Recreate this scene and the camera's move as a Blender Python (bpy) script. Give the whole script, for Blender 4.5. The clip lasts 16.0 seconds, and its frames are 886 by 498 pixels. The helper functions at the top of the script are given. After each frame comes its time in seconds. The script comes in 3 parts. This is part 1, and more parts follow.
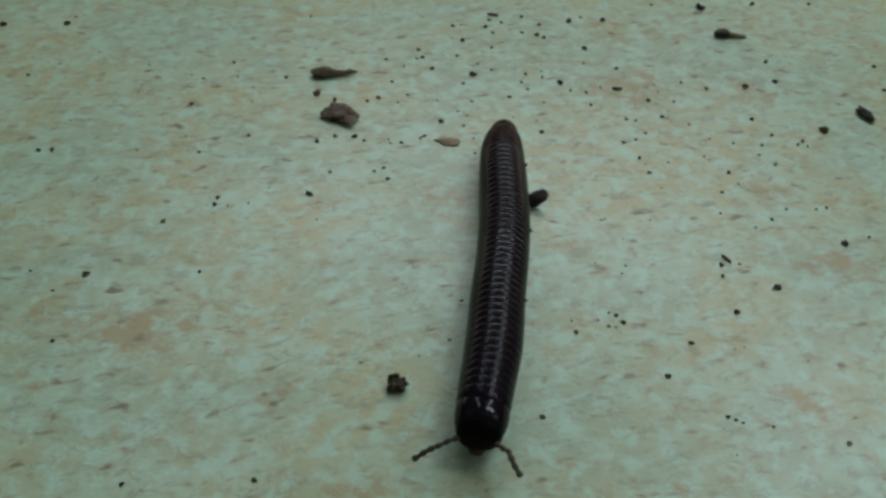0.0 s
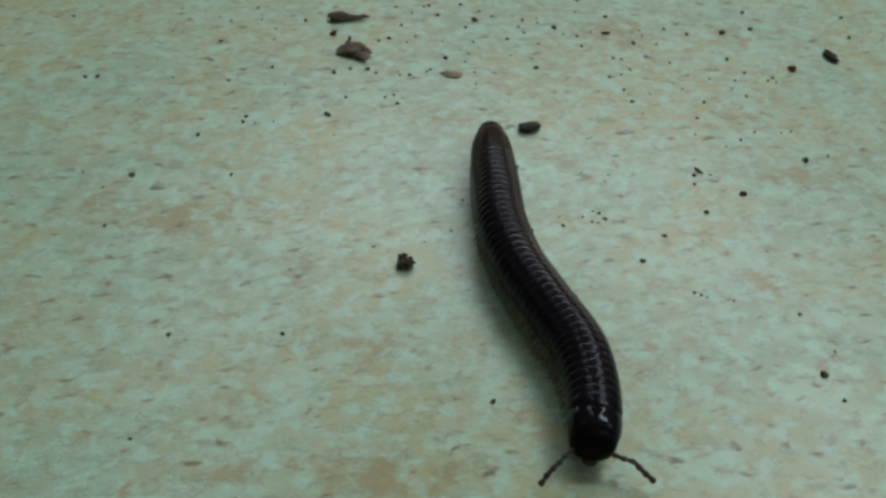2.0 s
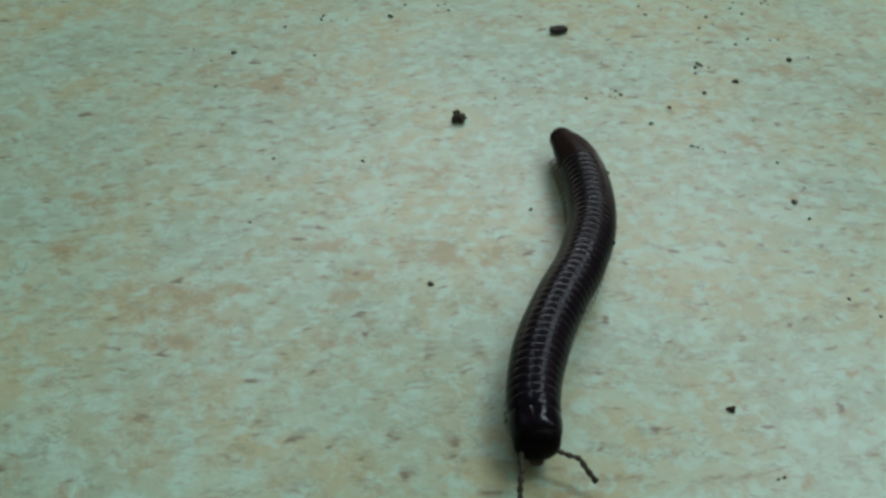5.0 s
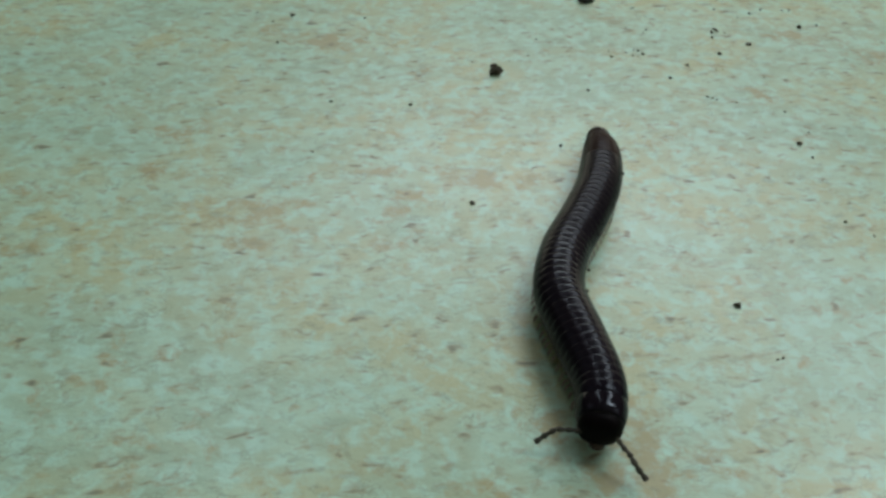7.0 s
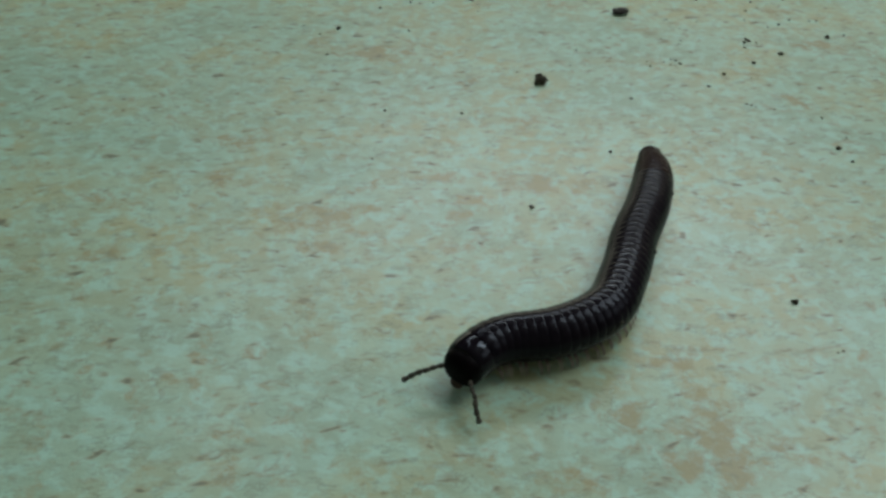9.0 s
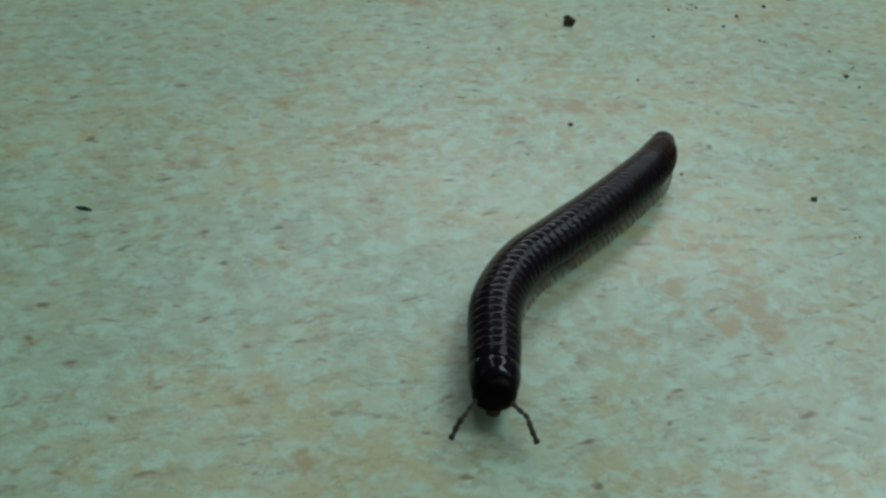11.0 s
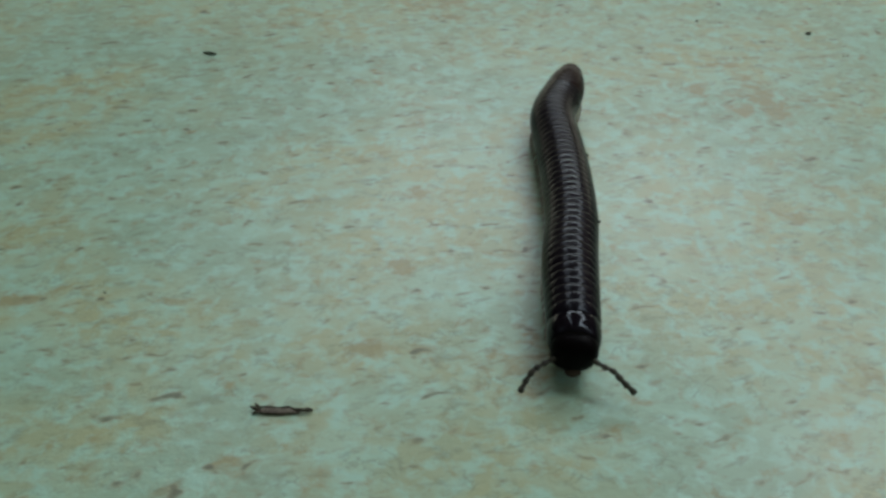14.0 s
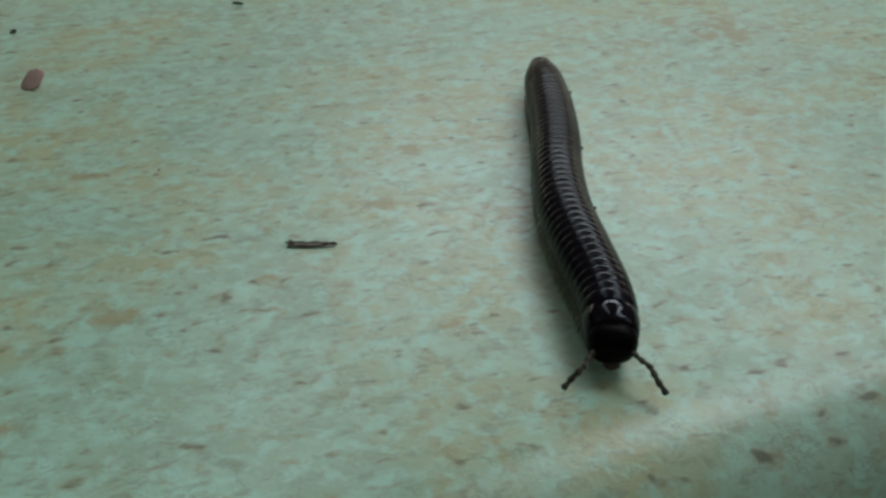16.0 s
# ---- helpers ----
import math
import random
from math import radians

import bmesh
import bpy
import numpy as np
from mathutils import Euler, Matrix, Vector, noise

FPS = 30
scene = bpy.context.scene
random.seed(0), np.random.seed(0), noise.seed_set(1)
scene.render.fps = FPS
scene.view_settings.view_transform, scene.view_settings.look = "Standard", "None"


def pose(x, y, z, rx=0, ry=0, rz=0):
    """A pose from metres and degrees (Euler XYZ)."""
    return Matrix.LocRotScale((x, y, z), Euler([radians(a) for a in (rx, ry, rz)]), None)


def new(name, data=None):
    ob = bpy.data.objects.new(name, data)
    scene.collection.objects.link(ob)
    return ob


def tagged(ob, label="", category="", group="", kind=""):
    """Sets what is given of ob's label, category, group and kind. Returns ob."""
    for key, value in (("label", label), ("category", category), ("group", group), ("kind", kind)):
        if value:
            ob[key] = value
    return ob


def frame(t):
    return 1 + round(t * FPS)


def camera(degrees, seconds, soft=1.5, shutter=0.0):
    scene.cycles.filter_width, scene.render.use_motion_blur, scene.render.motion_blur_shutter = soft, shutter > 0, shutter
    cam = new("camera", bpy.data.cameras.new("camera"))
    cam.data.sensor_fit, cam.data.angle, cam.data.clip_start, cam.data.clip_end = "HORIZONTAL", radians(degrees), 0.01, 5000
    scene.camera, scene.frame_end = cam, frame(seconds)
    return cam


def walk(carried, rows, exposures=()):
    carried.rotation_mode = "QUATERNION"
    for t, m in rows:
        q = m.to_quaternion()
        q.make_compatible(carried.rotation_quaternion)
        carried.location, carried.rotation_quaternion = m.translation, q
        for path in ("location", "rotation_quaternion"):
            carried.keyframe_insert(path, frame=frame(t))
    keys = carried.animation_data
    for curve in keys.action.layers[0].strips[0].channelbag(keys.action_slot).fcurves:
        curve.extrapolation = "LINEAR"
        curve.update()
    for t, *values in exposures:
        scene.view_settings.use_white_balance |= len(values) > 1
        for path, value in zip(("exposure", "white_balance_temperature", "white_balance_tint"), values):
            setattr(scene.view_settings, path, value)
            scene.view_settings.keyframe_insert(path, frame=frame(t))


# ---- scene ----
import itertools

MM = 0.001
cam = camera(50.0, 16.0, soft=3.0)
# seconds, eye in metres, turn in degrees
PATH = [
    (0, 0.00066, 0.00635, 0.05742, 47.672, -3.146, 7.045),
    (0.5, 0.00044, 0.00322, 0.05731, 47.785, -3.186, 7.250),
    (1, 0.00178, 0.00027, 0.05714, 47.942, -3.105, 7.473),
    (1.5, 0.00186, -0.00469, 0.05719, 48.148, -3.154, 7.464),
    (2, 0.00268, -0.00820, 0.05712, 48.295, -3.186, 7.470),
    (2.5, 0.00222, -0.01260, 0.05710, 48.536, -3.356, 7.423),
    (3, 0.00200, -0.01661, 0.05702, 48.850, -3.341, 7.402),
    (3.5, 0.00164, -0.02261, 0.05699, 48.973, -3.415, 7.521),
    (4, 0.00213, -0.02727, 0.05691, 49.008, -3.562, 7.796),
    (4.2, 0.00311, -0.02922, 0.05678, 49.113, -3.491, 7.924),
    (6.3, 0.00209, -0.04351, 0.05783, 49.355, -3.777, 10.227),
    (6.5, 0.00230, -0.04567, 0.05752, 49.708, -3.588, 10.324),
    (7, 0.00331, -0.04935, 0.05708, 50.176, -3.177, 10.264),
    (7.5, 0.00313, -0.05200, 0.05690, 50.509, -3.174, 10.092),
    (8, 0.00293, -0.05224, 0.05711, 50.855, -3.238, 10.086),
    (8.5, 0.00047, -0.05240, 0.05728, 51.130, -3.331, 9.968),
    (8.7, -0.00127, -0.05276, 0.05764, 51.105, -3.289, 9.730),
    (10.8, -0.00776, -0.06655, 0.05598, 51.749, -3.221, 8.619),
    (11, -0.00778, -0.06812, 0.05495, 51.612, -3.001, 8.376),
    (11.5, -0.00860, -0.07052, 0.05326, 51.228, -2.711, 8.084),
    (12, -0.00853, -0.07357, 0.05130, 51.070, -2.071, 7.620),
    (12.5, -0.01067, -0.08031, 0.05067, 51.578, -2.040, 7.220),
    (13, -0.01068, -0.08934, 0.04840, 52.112, -1.445, 7.030),
    (13.5, -0.01040, -0.09280, 0.04804, 52.611, -0.910, 7.042),
    (14, -0.01080, -0.09826, 0.04828, 53.328, -1.026, 7.115),
    (14.5, -0.01095, -0.10418, 0.04716, 53.965, -0.707, 7.043),
    (15, -0.00989, -0.10971, 0.04585, 54.688, -0.352, 7.295),
    (15.5, -0.00832, -0.11323, 0.04545, 55.092, -0.034, 7.349),
    (16, -0.00770, -0.11719, 0.04471, 55.238, 0.228, 6.997),
]
# the camera's automatic exposure and white balance
EXPOSURES = [(0, -0.77, 6850, 16.5), (1, -0.63, 6840, 16.5), (2.5, -0.60, 6780, 14.5), (4.2, -0.58, 6730, 14.5), (6.3, -0.25, 6690, 13.5), (6.5, -0.25, 6690, 13.5), (7, -0.33, 6690, 13.5),
             (7.5, -0.50, 6720, 14), (8, -0.58, 6700, 13.5), (8.7, -0.60, 6660, 12), (11, -0.65, 6570, 11), (12.5, -0.63, 6560, 11), (15, -0.60, 6550, 11.5), (16, -0.60, 6560, 12)]
walk(cam, [(t, pose(x, y, z, rx, ry, rz)) for t, x, y, z, rx, ry, rz in PATH], EXPOSURES)

# ---- light: an overcast sky, and area lamps added in unseen openings ----
world = bpy.data.worlds.new("overcast_sky")
scene.world = world
world.use_nodes = True
wn, wl = world.node_tree.nodes, world.node_tree.links
sky = wn.new("ShaderNodeTexSky")
sky.sky_type, sky.sun_disc = "NISHITA", False
sky.sun_elevation, sky.sun_rotation = radians(45), radians(40)
sky.dust_density, sky.air_density = 3.0, 1.0
cloud = wn.new("ShaderNodeHueSaturation")   # cloud cover greys the blue
cloud.inputs["Saturation"].default_value = 0.35
wn["Background"].inputs["Strength"].default_value = 0.1
wl.new(sky.outputs["Color"], cloud.inputs["Color"])
wl.new(cloud.outputs["Color"], wn["Background"].inputs["Color"])
OPENING_Y = 0.48
# added, unseen openings beyond the tabletop: stepped round a solid middle to shape glints, over a long low one
DAY, WARM_FILL = (0.84, 0.95, 0.99), (1.0, 0.99, 0.76)   # cloud-light tint; warm tint of the low lamp, added to lift the far tabletop
LIT_OPENINGS = [(-0.285, -0.225, 0.45, 1.30, 24, DAY), (-0.225, -0.13, 0.38, 0.45, 44, DAY), (-0.13, 0.16, 0.315, 0.38, 58, DAY),   # x0, x1, z0, z1, watts per square metre
         (0.16, 0.255, 0.38, 0.45, 44, DAY), (0.255, 0.34, 0.45, 1.30, 40, DAY), (0.34, 1.10, 1.00, 1.55, 54, DAY), (-0.60, 0.35, 0.02, 0.11, 6, WARM_FILL)]
SIDE_Y0, SIDE_Y1, SIDE_Z0, SIDE_Z1 = -0.30, 0.45, 0.70, 1.62
LEFT_X, RIGHT_X = -1.20, 1.50


def opening_lamp(width, height, energy, m, colour=DAY):
    """An added area lamp set in an unseen opening."""
    data = bpy.data.lights.new("added_area_lamp", "AREA")
    data.shape, data.size, data.size_y, data.energy, data.color = "RECTANGLE", width, height, energy, colour
    new("added_area_lamp", data).matrix_world = m


for x0, x1, z0, z1, power, tone in LIT_OPENINGS:
    opening_lamp(x1 - x0, z1 - z0, power * (x1 - x0) * (z1 - z0), pose((x0 + x1) / 2, OPENING_Y + 0.004, (z0 + z1) / 2, -90, 0, 0), tone)
# side lamps added in unseen walls for fill, stronger from the right
for x, power, turn in ((RIGHT_X + 0.004, 2.7, -90), (LEFT_X - 0.004, 0.4, 90)):
    opening_lamp(SIDE_Y1 - SIDE_Y0, SIDE_Z1 - SIDE_Z0, power, pose(x, (SIDE_Y0 + SIDE_Y1) / 2, (SIDE_Z0 + SIDE_Z1) / 2, -90, 0, turn))


# ---- materials ----
def material(name, rough=0.5, metal=0.0, spec=0.5):
    m = bpy.data.materials.new(name)
    m.use_nodes = True
    b = m.node_tree.nodes["Principled BSDF"]
    b.inputs["Roughness"].default_value = rough
    b.inputs["Metallic"].default_value = metal
    b.inputs["Specular IOR Level"].default_value = spec
    return m, m.node_tree.nodes, m.node_tree.links, b


def noise_node(n, l, vec, scale, detail=3.0, rough=0.55, warp=0.0):
    t = n.new("ShaderNodeTexNoise")
    t.inputs["Scale"].default_value = scale
    t.inputs["Detail"].default_value = detail
    t.inputs["Roughness"].default_value = rough
    t.inputs["Distortion"].default_value = warp
    l.new(vec, t.inputs["Vector"])
    return t.outputs["Fac"]


def ramp_node(n, l, fac, stops):
    r = n.new("ShaderNodeValToRGB")
    els = r.color_ramp.elements
    while len(els) < len(stops):
        els.new(0.5)
    for el, (at, col) in zip(els, stops):
        el.position, el.color = at, (*col, 1) if len(col) == 3 else col
    l.new(fac, r.inputs["Fac"])
    return r.outputs["Color"]


def grey(v):
    return (v, v, v)


def mix_node(n, l, fac, a, b, blend="MIX"):
    m = n.new("ShaderNodeMix")
    m.data_type, m.blend_type = "RGBA", blend
    for sock, v in ((m.inputs[0], fac), (m.inputs[6], a), (m.inputs[7], b)):
        if isinstance(v, (int, float)):
            sock.default_value = v
        elif isinstance(v, tuple):
            sock.default_value = (*v, 1)
        else:
            l.new(v, sock)
    return m.outputs[2]


def math_node(n, l, op, a, b=None, c=None):
    m = n.new("ShaderNodeMath")
    m.operation = op
    for sock, v in zip(m.inputs, (a, b, c)):
        if v is None:
            continue
        if isinstance(v, (int, float)):
            sock.default_value = v
        else:
            l.new(v, sock)
    return m.outputs[0]


def bump_node(n, l, bsdf, height, strength, distance):
    b = n.new("ShaderNodeBump")
    b.inputs["Strength"].default_value = strength
    b.inputs["Distance"].default_value = distance
    l.new(height, b.inputs["Height"])
    l.new(b.outputs["Normal"], bsdf.inputs["Normal"])


def mapped(n, l, turn=0.0, scale=(1, 1, 1)):
    c = n.new("ShaderNodeTexCoord")
    m = n.new("ShaderNodeMapping")
    m.vector_type = "TEXTURE"
    m.inputs["Rotation"].default_value = (0, 0, radians(turn))
    m.inputs["Scale"].default_value = [1 / c_ for c_ in scale]
    l.new(c.outputs["Object"], m.inputs["Vector"])
    return m.outputs["Vector"]


def laminate_material():
    """Pale printed laminate: cool chalky patches on beige, tan mottles, short dark streaks and hair-thin veins along one way."""
    m, n, l, b = material("laminate", 0.34, spec=0.52)
    grain = mapped(n, l, 17.0, (1, 1.08, 1))
    fine = mapped(n, l, 19.0, (1, 1.7, 1))
    soft = mapped(n, l, 15.0, (1, 1.2, 1))
    broad = noise_node(n, l, mapped(n, l, 30.0, (1, 1.2, 1)), 45, 3, 0.6, 0.4)
    col = mix_node(n, l, ramp_node(n, l, broad, [(0.40, grey(0)), (0.60, grey(1))]), (0.45, 0.49, 0.28), (0.36, 0.51, 0.36))
    bleached = ramp_node(n, l, noise_node(n, l, mapped(n, l, 20.0, (1, 1.2, 1)), 170, 3, 0.6, 0.4), [(0.44, grey(0)), (0.62, grey(0.58))])
    col = mix_node(n, l, bleached, col, (0.44, 0.67, 0.51))
    pale = ramp_node(n, l, noise_node(n, l, grain, 520, 4, 0.6, 0.3), [(0.47, grey(0)), (0.62, grey(0.74))])
    col = mix_node(n, l, pale, col, (0.435, 0.70, 0.57))
    attr = n.new("ShaderNodeAttribute")
    attr.attribute_name = "mottle"
    tan_noise = noise_node(n, l, grain, 440, 5, 0.66, 0.25)
    print_at = math_node(n, l, "ADD", math_node(n, l, "MULTIPLY", attr.outputs["Fac"], 0.215), tan_noise)
    tan = ramp_node(n, l, print_at, [(0.56, grey(0)), (0.72, grey(0.85))])
    col = mix_node(n, l, tan, col, (0.375, 0.325, 0.165))
    # veins: thin dark lines along the borders of the patches, broken up by a coarser noise
    ridge = math_node(n, l, "ABSOLUTE", math_node(n, l, "SUBTRACT", noise_node(n, l, mapped(n, l, 18.0, (1, 1.6, 1)), 420, 3, 0.6, 0.4), 0.5))
    line = ramp_node(n, l, ridge, [(0.0, grey(1)), (0.028, grey(0))])
    gaps = ramp_node(n, l, noise_node(n, l, grain, 330, 2, 0.5), [(0.50, grey(0)), (0.62, grey(0.5))])
    col = mix_node(n, l, math_node(n, l, "MULTIPLY", line, gaps), col, (0.22, 0.25, 0.165))
    olive = ramp_node(n, l, noise_node(n, l, fine, 470, 4, 0.62, 0.3), [(0.33, grey(0.5)), (0.45, grey(0))])
    col = mix_node(n, l, olive, col, (0.255, 0.275, 0.175))
    # short printed dabs, dark in the core with a tan fringe
    dab = noise_node(n, l, mapped(n, l, 20.0, (1, 1.9, 1)), 440, 1.8, 0.55, 0.3)
    col = mix_node(n, l, ramp_node(n, l, dab, [(0.31, grey(0.55)), (0.41, grey(0))]), col, (0.34, 0.30, 0.175))
    col = mix_node(n, l, ramp_node(n, l, dab, [(0.25, grey(0.85)), (0.335, grey(0))]), col, (0.15, 0.158, 0.10))
    l.new(col, b.inputs["Base Color"])
    rough = noise_node(n, l, soft, 60, 3)
    l.new(ramp_node(n, l, rough, [(0.3, grey(0.29)), (0.7, grey(0.37))]), b.inputs["Roughness"])
    bump_node(n, l, b, noise_node(n, l, soft, 1100, 3, 0.6), 0.6, 0.00007)
    return m


def shell_material(name, smooth, rough, spec, tint=(0.011, 0.008, 0.0095)):
    """Near-black horn with fine lengthwise scoring."""
    m, n, l, b = material(name, rough, spec=spec)
    b.inputs["Specular Tint"].default_value = (0.75, 0.87, 1.0, 1)
    v = mapped(n, l)
    worn = noise_node(n, l, v, 900, 3)
    info = n.new("ShaderNodeObjectInfo")
    tone = ramp_node(n, l, worn, [(0.35, (0.007, 0.0052, 0.0082)), (0.75, (0.013, 0.0088, 0.012))])
    l.new(mix_node(n, l, math_node(n, l, "MULTIPLY_ADD", info.outputs["Random"], 0.35, 0.0 if tint[0] < 0.02 else 0.5), tone, tint), b.inputs["Base Color"])
    l.new(ramp_node(n, l, noise_node(n, l, v, 1700, 2), [(0.3, grey(smooth)), (0.7, grey(rough))]), b.inputs["Roughness"])
    stretched = mapped(n, l, 0, (6, 0.5, 6))
    bump_node(n, l, b, noise_node(n, l, stretched, 1500, 2), 0.12, 0.00004)
    return m


def plain_material(name, a, b_, scale, rough, spec=0.4, bump=0.0):
    """Two tones mottled by noise, with relief."""
    m, n, l, b = material(name, rough, spec=spec)
    v = mapped(n, l)
    k = noise_node(n, l, v, scale, 4, 0.65)
    info = n.new("ShaderNodeObjectInfo")
    shade = ramp_node(n, l, k, [(0.32, a), (0.68, b_)])
    half = tuple(0.6 * c for c in a)
    l.new(mix_node(n, l, math_node(n, l, "MULTIPLY", info.outputs["Random"], 0.5), shade, half), b.inputs["Base Color"])
    if bump:
        bump_node(n, l, b, k, 0.8, bump)
    return m


LAMINATE = laminate_material()
SHELL = shell_material("black_shell", 0.15, 0.22, 0.12)
# rear and tail copies of the shell, gloss weakened to dim their highlights
REAR_SHELL = shell_material("dulled_black_shell", 0.18, 0.26, 0.08)
TAIL_SHELL = shell_material("brown_black_shell", 0.22, 0.30, 0.035, (0.022, 0.010, 0.008))
COLLAR = shell_material("polished_collar", 0.08, 0.13, 0.19)
HEAD = plain_material("black_head", (0.003, 0.002, 0.0025), (0.007, 0.0045, 0.005), 900, 0.45, 0.05)
RIM = plain_material("brown_rim", (0.012, 0.006, 0.005), (0.03, 0.015, 0.012), 900, 0.5, 0.25)
MOUTH = plain_material("brown_mouth", (0.05, 0.028, 0.02), (0.12, 0.07, 0.045), 1200, 0.5)
LEG = plain_material("amber_leg", (0.34, 0.28, 0.22), (0.50, 0.43, 0.36), 1500, 0.45)
ANTENNA = plain_material("dark_antenna", (0.03, 0.028, 0.02), (0.10, 0.088, 0.062), 2500, 0.6)
SOIL = plain_material("dark_soil", (0.045, 0.04, 0.03), (0.14, 0.118, 0.085), 1800, 0.9, 0.2, 0.00006)
OCHRE = plain_material("ochre_soil", (0.085, 0.07, 0.03), (0.19, 0.155, 0.07), 1800, 0.9, 0.2, 0.00006)
BARK = plain_material("brown_bark", (0.10, 0.08, 0.062), (0.23, 0.185, 0.142), 1400, 0.9, 0.2, 0.00008)
SPLIT = plain_material("weathered_wood", (0.12, 0.10, 0.08), (0.42, 0.36, 0.29), 2600, 0.85, 0.2, 0.00006)
WOOD = plain_material("pale_wood", (0.30, 0.235, 0.15), (0.48, 0.385, 0.26), 1500, 0.8, 0.2, 0.00004)
SEED = plain_material("grey_seed", (0.03, 0.028, 0.025), (0.075, 0.07, 0.06), 1300, 0.7, 0.3, 0.00005)
PINK = plain_material("pinkish_flake", (0.50, 0.33, 0.28), (0.62, 0.43, 0.37), 900, 0.7)
MOSS = plain_material("green_sliver", (0.03, 0.05, 0.02), (0.07, 0.09, 0.04), 1500, 0.8)
TABLE_LEG = plain_material("table_leg_wood", (0.16, 0.11, 0.07), (0.26, 0.18, 0.12), 30, 0.6)
# dark colour so the added walls bounce little light
DIM_WALL = plain_material("shaded_wall", (0.16, 0.165, 0.14), (0.22, 0.22, 0.19), 2, 0.9)
FLOOR = plain_material("plain_floor", (0.18, 0.17, 0.16), (0.25, 0.24, 0.22), 6, 0.85)


# ---- mesh helpers ----
def mesh_of(name, verts, faces, mat, smooth=True):
    me = bpy.data.meshes.new(name)
    me.from_pydata(verts, [], faces)
    me.materials.append(mat)
    me.polygons.foreach_set("use_smooth", [smooth] * len(me.polygons))
    me.update()
    return me


def part(name, me, parent, label=""):
    ob = new(name, me)
    ob.parent = parent
    return tagged(ob, label)


def lathe(name, profile, around, mat, flat=1.0):
    """Rings of (y, radius) round the y axis; flat squeezes the height."""
    verts, faces = [], []
    for y, r in profile:
        for i in range(around):
            w = 2 * math.pi * i / around
            verts.append((r * math.sin(w), y, flat * r * math.cos(w)))
    for j in range(len(profile) - 1):
        for i in range(around):
            k = (i + 1) % around
            faces.append((j * around + i, j * around + k, (j + 1) * around + k, (j + 1) * around + i))
    for j, flip in ((0, True), (len(profile) - 1, False)):
        loop = [j * around + i for i in range(around)]
        faces.append(tuple(reversed(loop)) if flip else tuple(loop))
    me = mesh_of(name, verts, [tuple(reversed(f)) for f in faces], mat)
    return me


def tube(name, points, radii, around, mat):
    """A tapered tube along points."""
    verts, faces = [], []
    pts = [Vector(p) for p in points]
    for j, (p, r) in enumerate(zip(pts, radii)):
        way = (pts[min(j + 1, len(pts) - 1)] - pts[max(j - 1, 0)]).normalized()
        side = way.orthogonal().normalized()
        up = way.cross(side)
        for i in range(around):
            w = 2 * math.pi * i / around
            verts.append(p + r * (math.cos(w) * side + math.sin(w) * up))
    for j in range(len(pts) - 1):
        for i in range(around):
            k = (i + 1) % around
            faces.append((j * around + i, j * around + k, (j + 1) * around + k, (j + 1) * around + i))
    faces.append(tuple(reversed(range(around))))
    faces.append(tuple((len(pts) - 1) * around + i for i in range(around)))
    return mesh_of(name, [tuple(v) for v in verts], faces, mat)


def blob(name, size, centre, mat, around=28, rows=16, power=2.0, seed=None, rough=0.0, smooth=True):
    """A closed rounded lump; power above 2 squares it off; rough makes it uneven."""
    verts, faces = [], []
    for j in range(1, rows):
        th = math.pi * j / rows
        for i in range(around):
            ph = 2 * math.pi * i / around
            d = Vector((math.sin(th) * math.cos(ph), math.sin(th) * math.sin(ph), math.cos(th)))
            k = (abs(d.x) ** power + abs(d.y) ** power + abs(d.z) ** power) ** (-1 / power)
            if rough:
                k *= 1 + rough * noise.noise(d * 1.6 + Vector((seed * 7.1, seed * 3.3, seed))) + 0.5 * rough * noise.noise(d * 4 + Vector((seed, seed * 5.7, 2)))
            verts.append(tuple(c + s * k * q for c, s, q in zip(centre, size, d)))
    top, bottom = len(verts), len(verts) + 1
    verts += [(centre[0], centre[1], centre[2] + size[2]), (centre[0], centre[1], centre[2] - size[2])]
    for i in range(around):
        k = (i + 1) % around
        faces.append((top, i, k))
        faces.append((bottom, (rows - 2) * around + k, (rows - 2) * around + i))
        for j in range(rows - 2):
            faces.append((j * around + i, (j + 1) * around + i, (j + 1) * around + k, j * around + k))
    return mesh_of(name, verts, faces, mat, smooth)


# ---- the tabletop ----
# tan print: x, y, half length, half width in millimetres, strength
MOTTLES_START = [
    (-26.9, 55.9, 2.7, 1.4, 1), (-21.8, 58.6, 0.9, 0.7, 0.9), (13.2, 100.0, 3.9, 2.4, 0.8), (32.3, 73.8, 2.4, 1.5, 1), (26.1, 57.3, 1.8, 1.2, 0.6),
    (27.3, 101.2, 2.0, 1.7, 0.6), (-4.5, 76.7, 2.7, 1.7, 0.5), (11.4, 111.8, 2.8, 2.1, 0.6), (17.6, 113.2, 2.2, 2.0, 0.6), (20.9, 62.7, 1.5, 1.0, 0.5),
    (-14.9, 51.2, 1.5, 0.6, 0.6), (4.4, 83.9, 1.7, 1.1, 0.4), (7.0, 72.3, 2.1, 0.9, 0.4), (-31.3, 80.6, 2.2, 1.2, 0.4), (26.3, 83.5, 1.7, 1.9, 0.5),
]
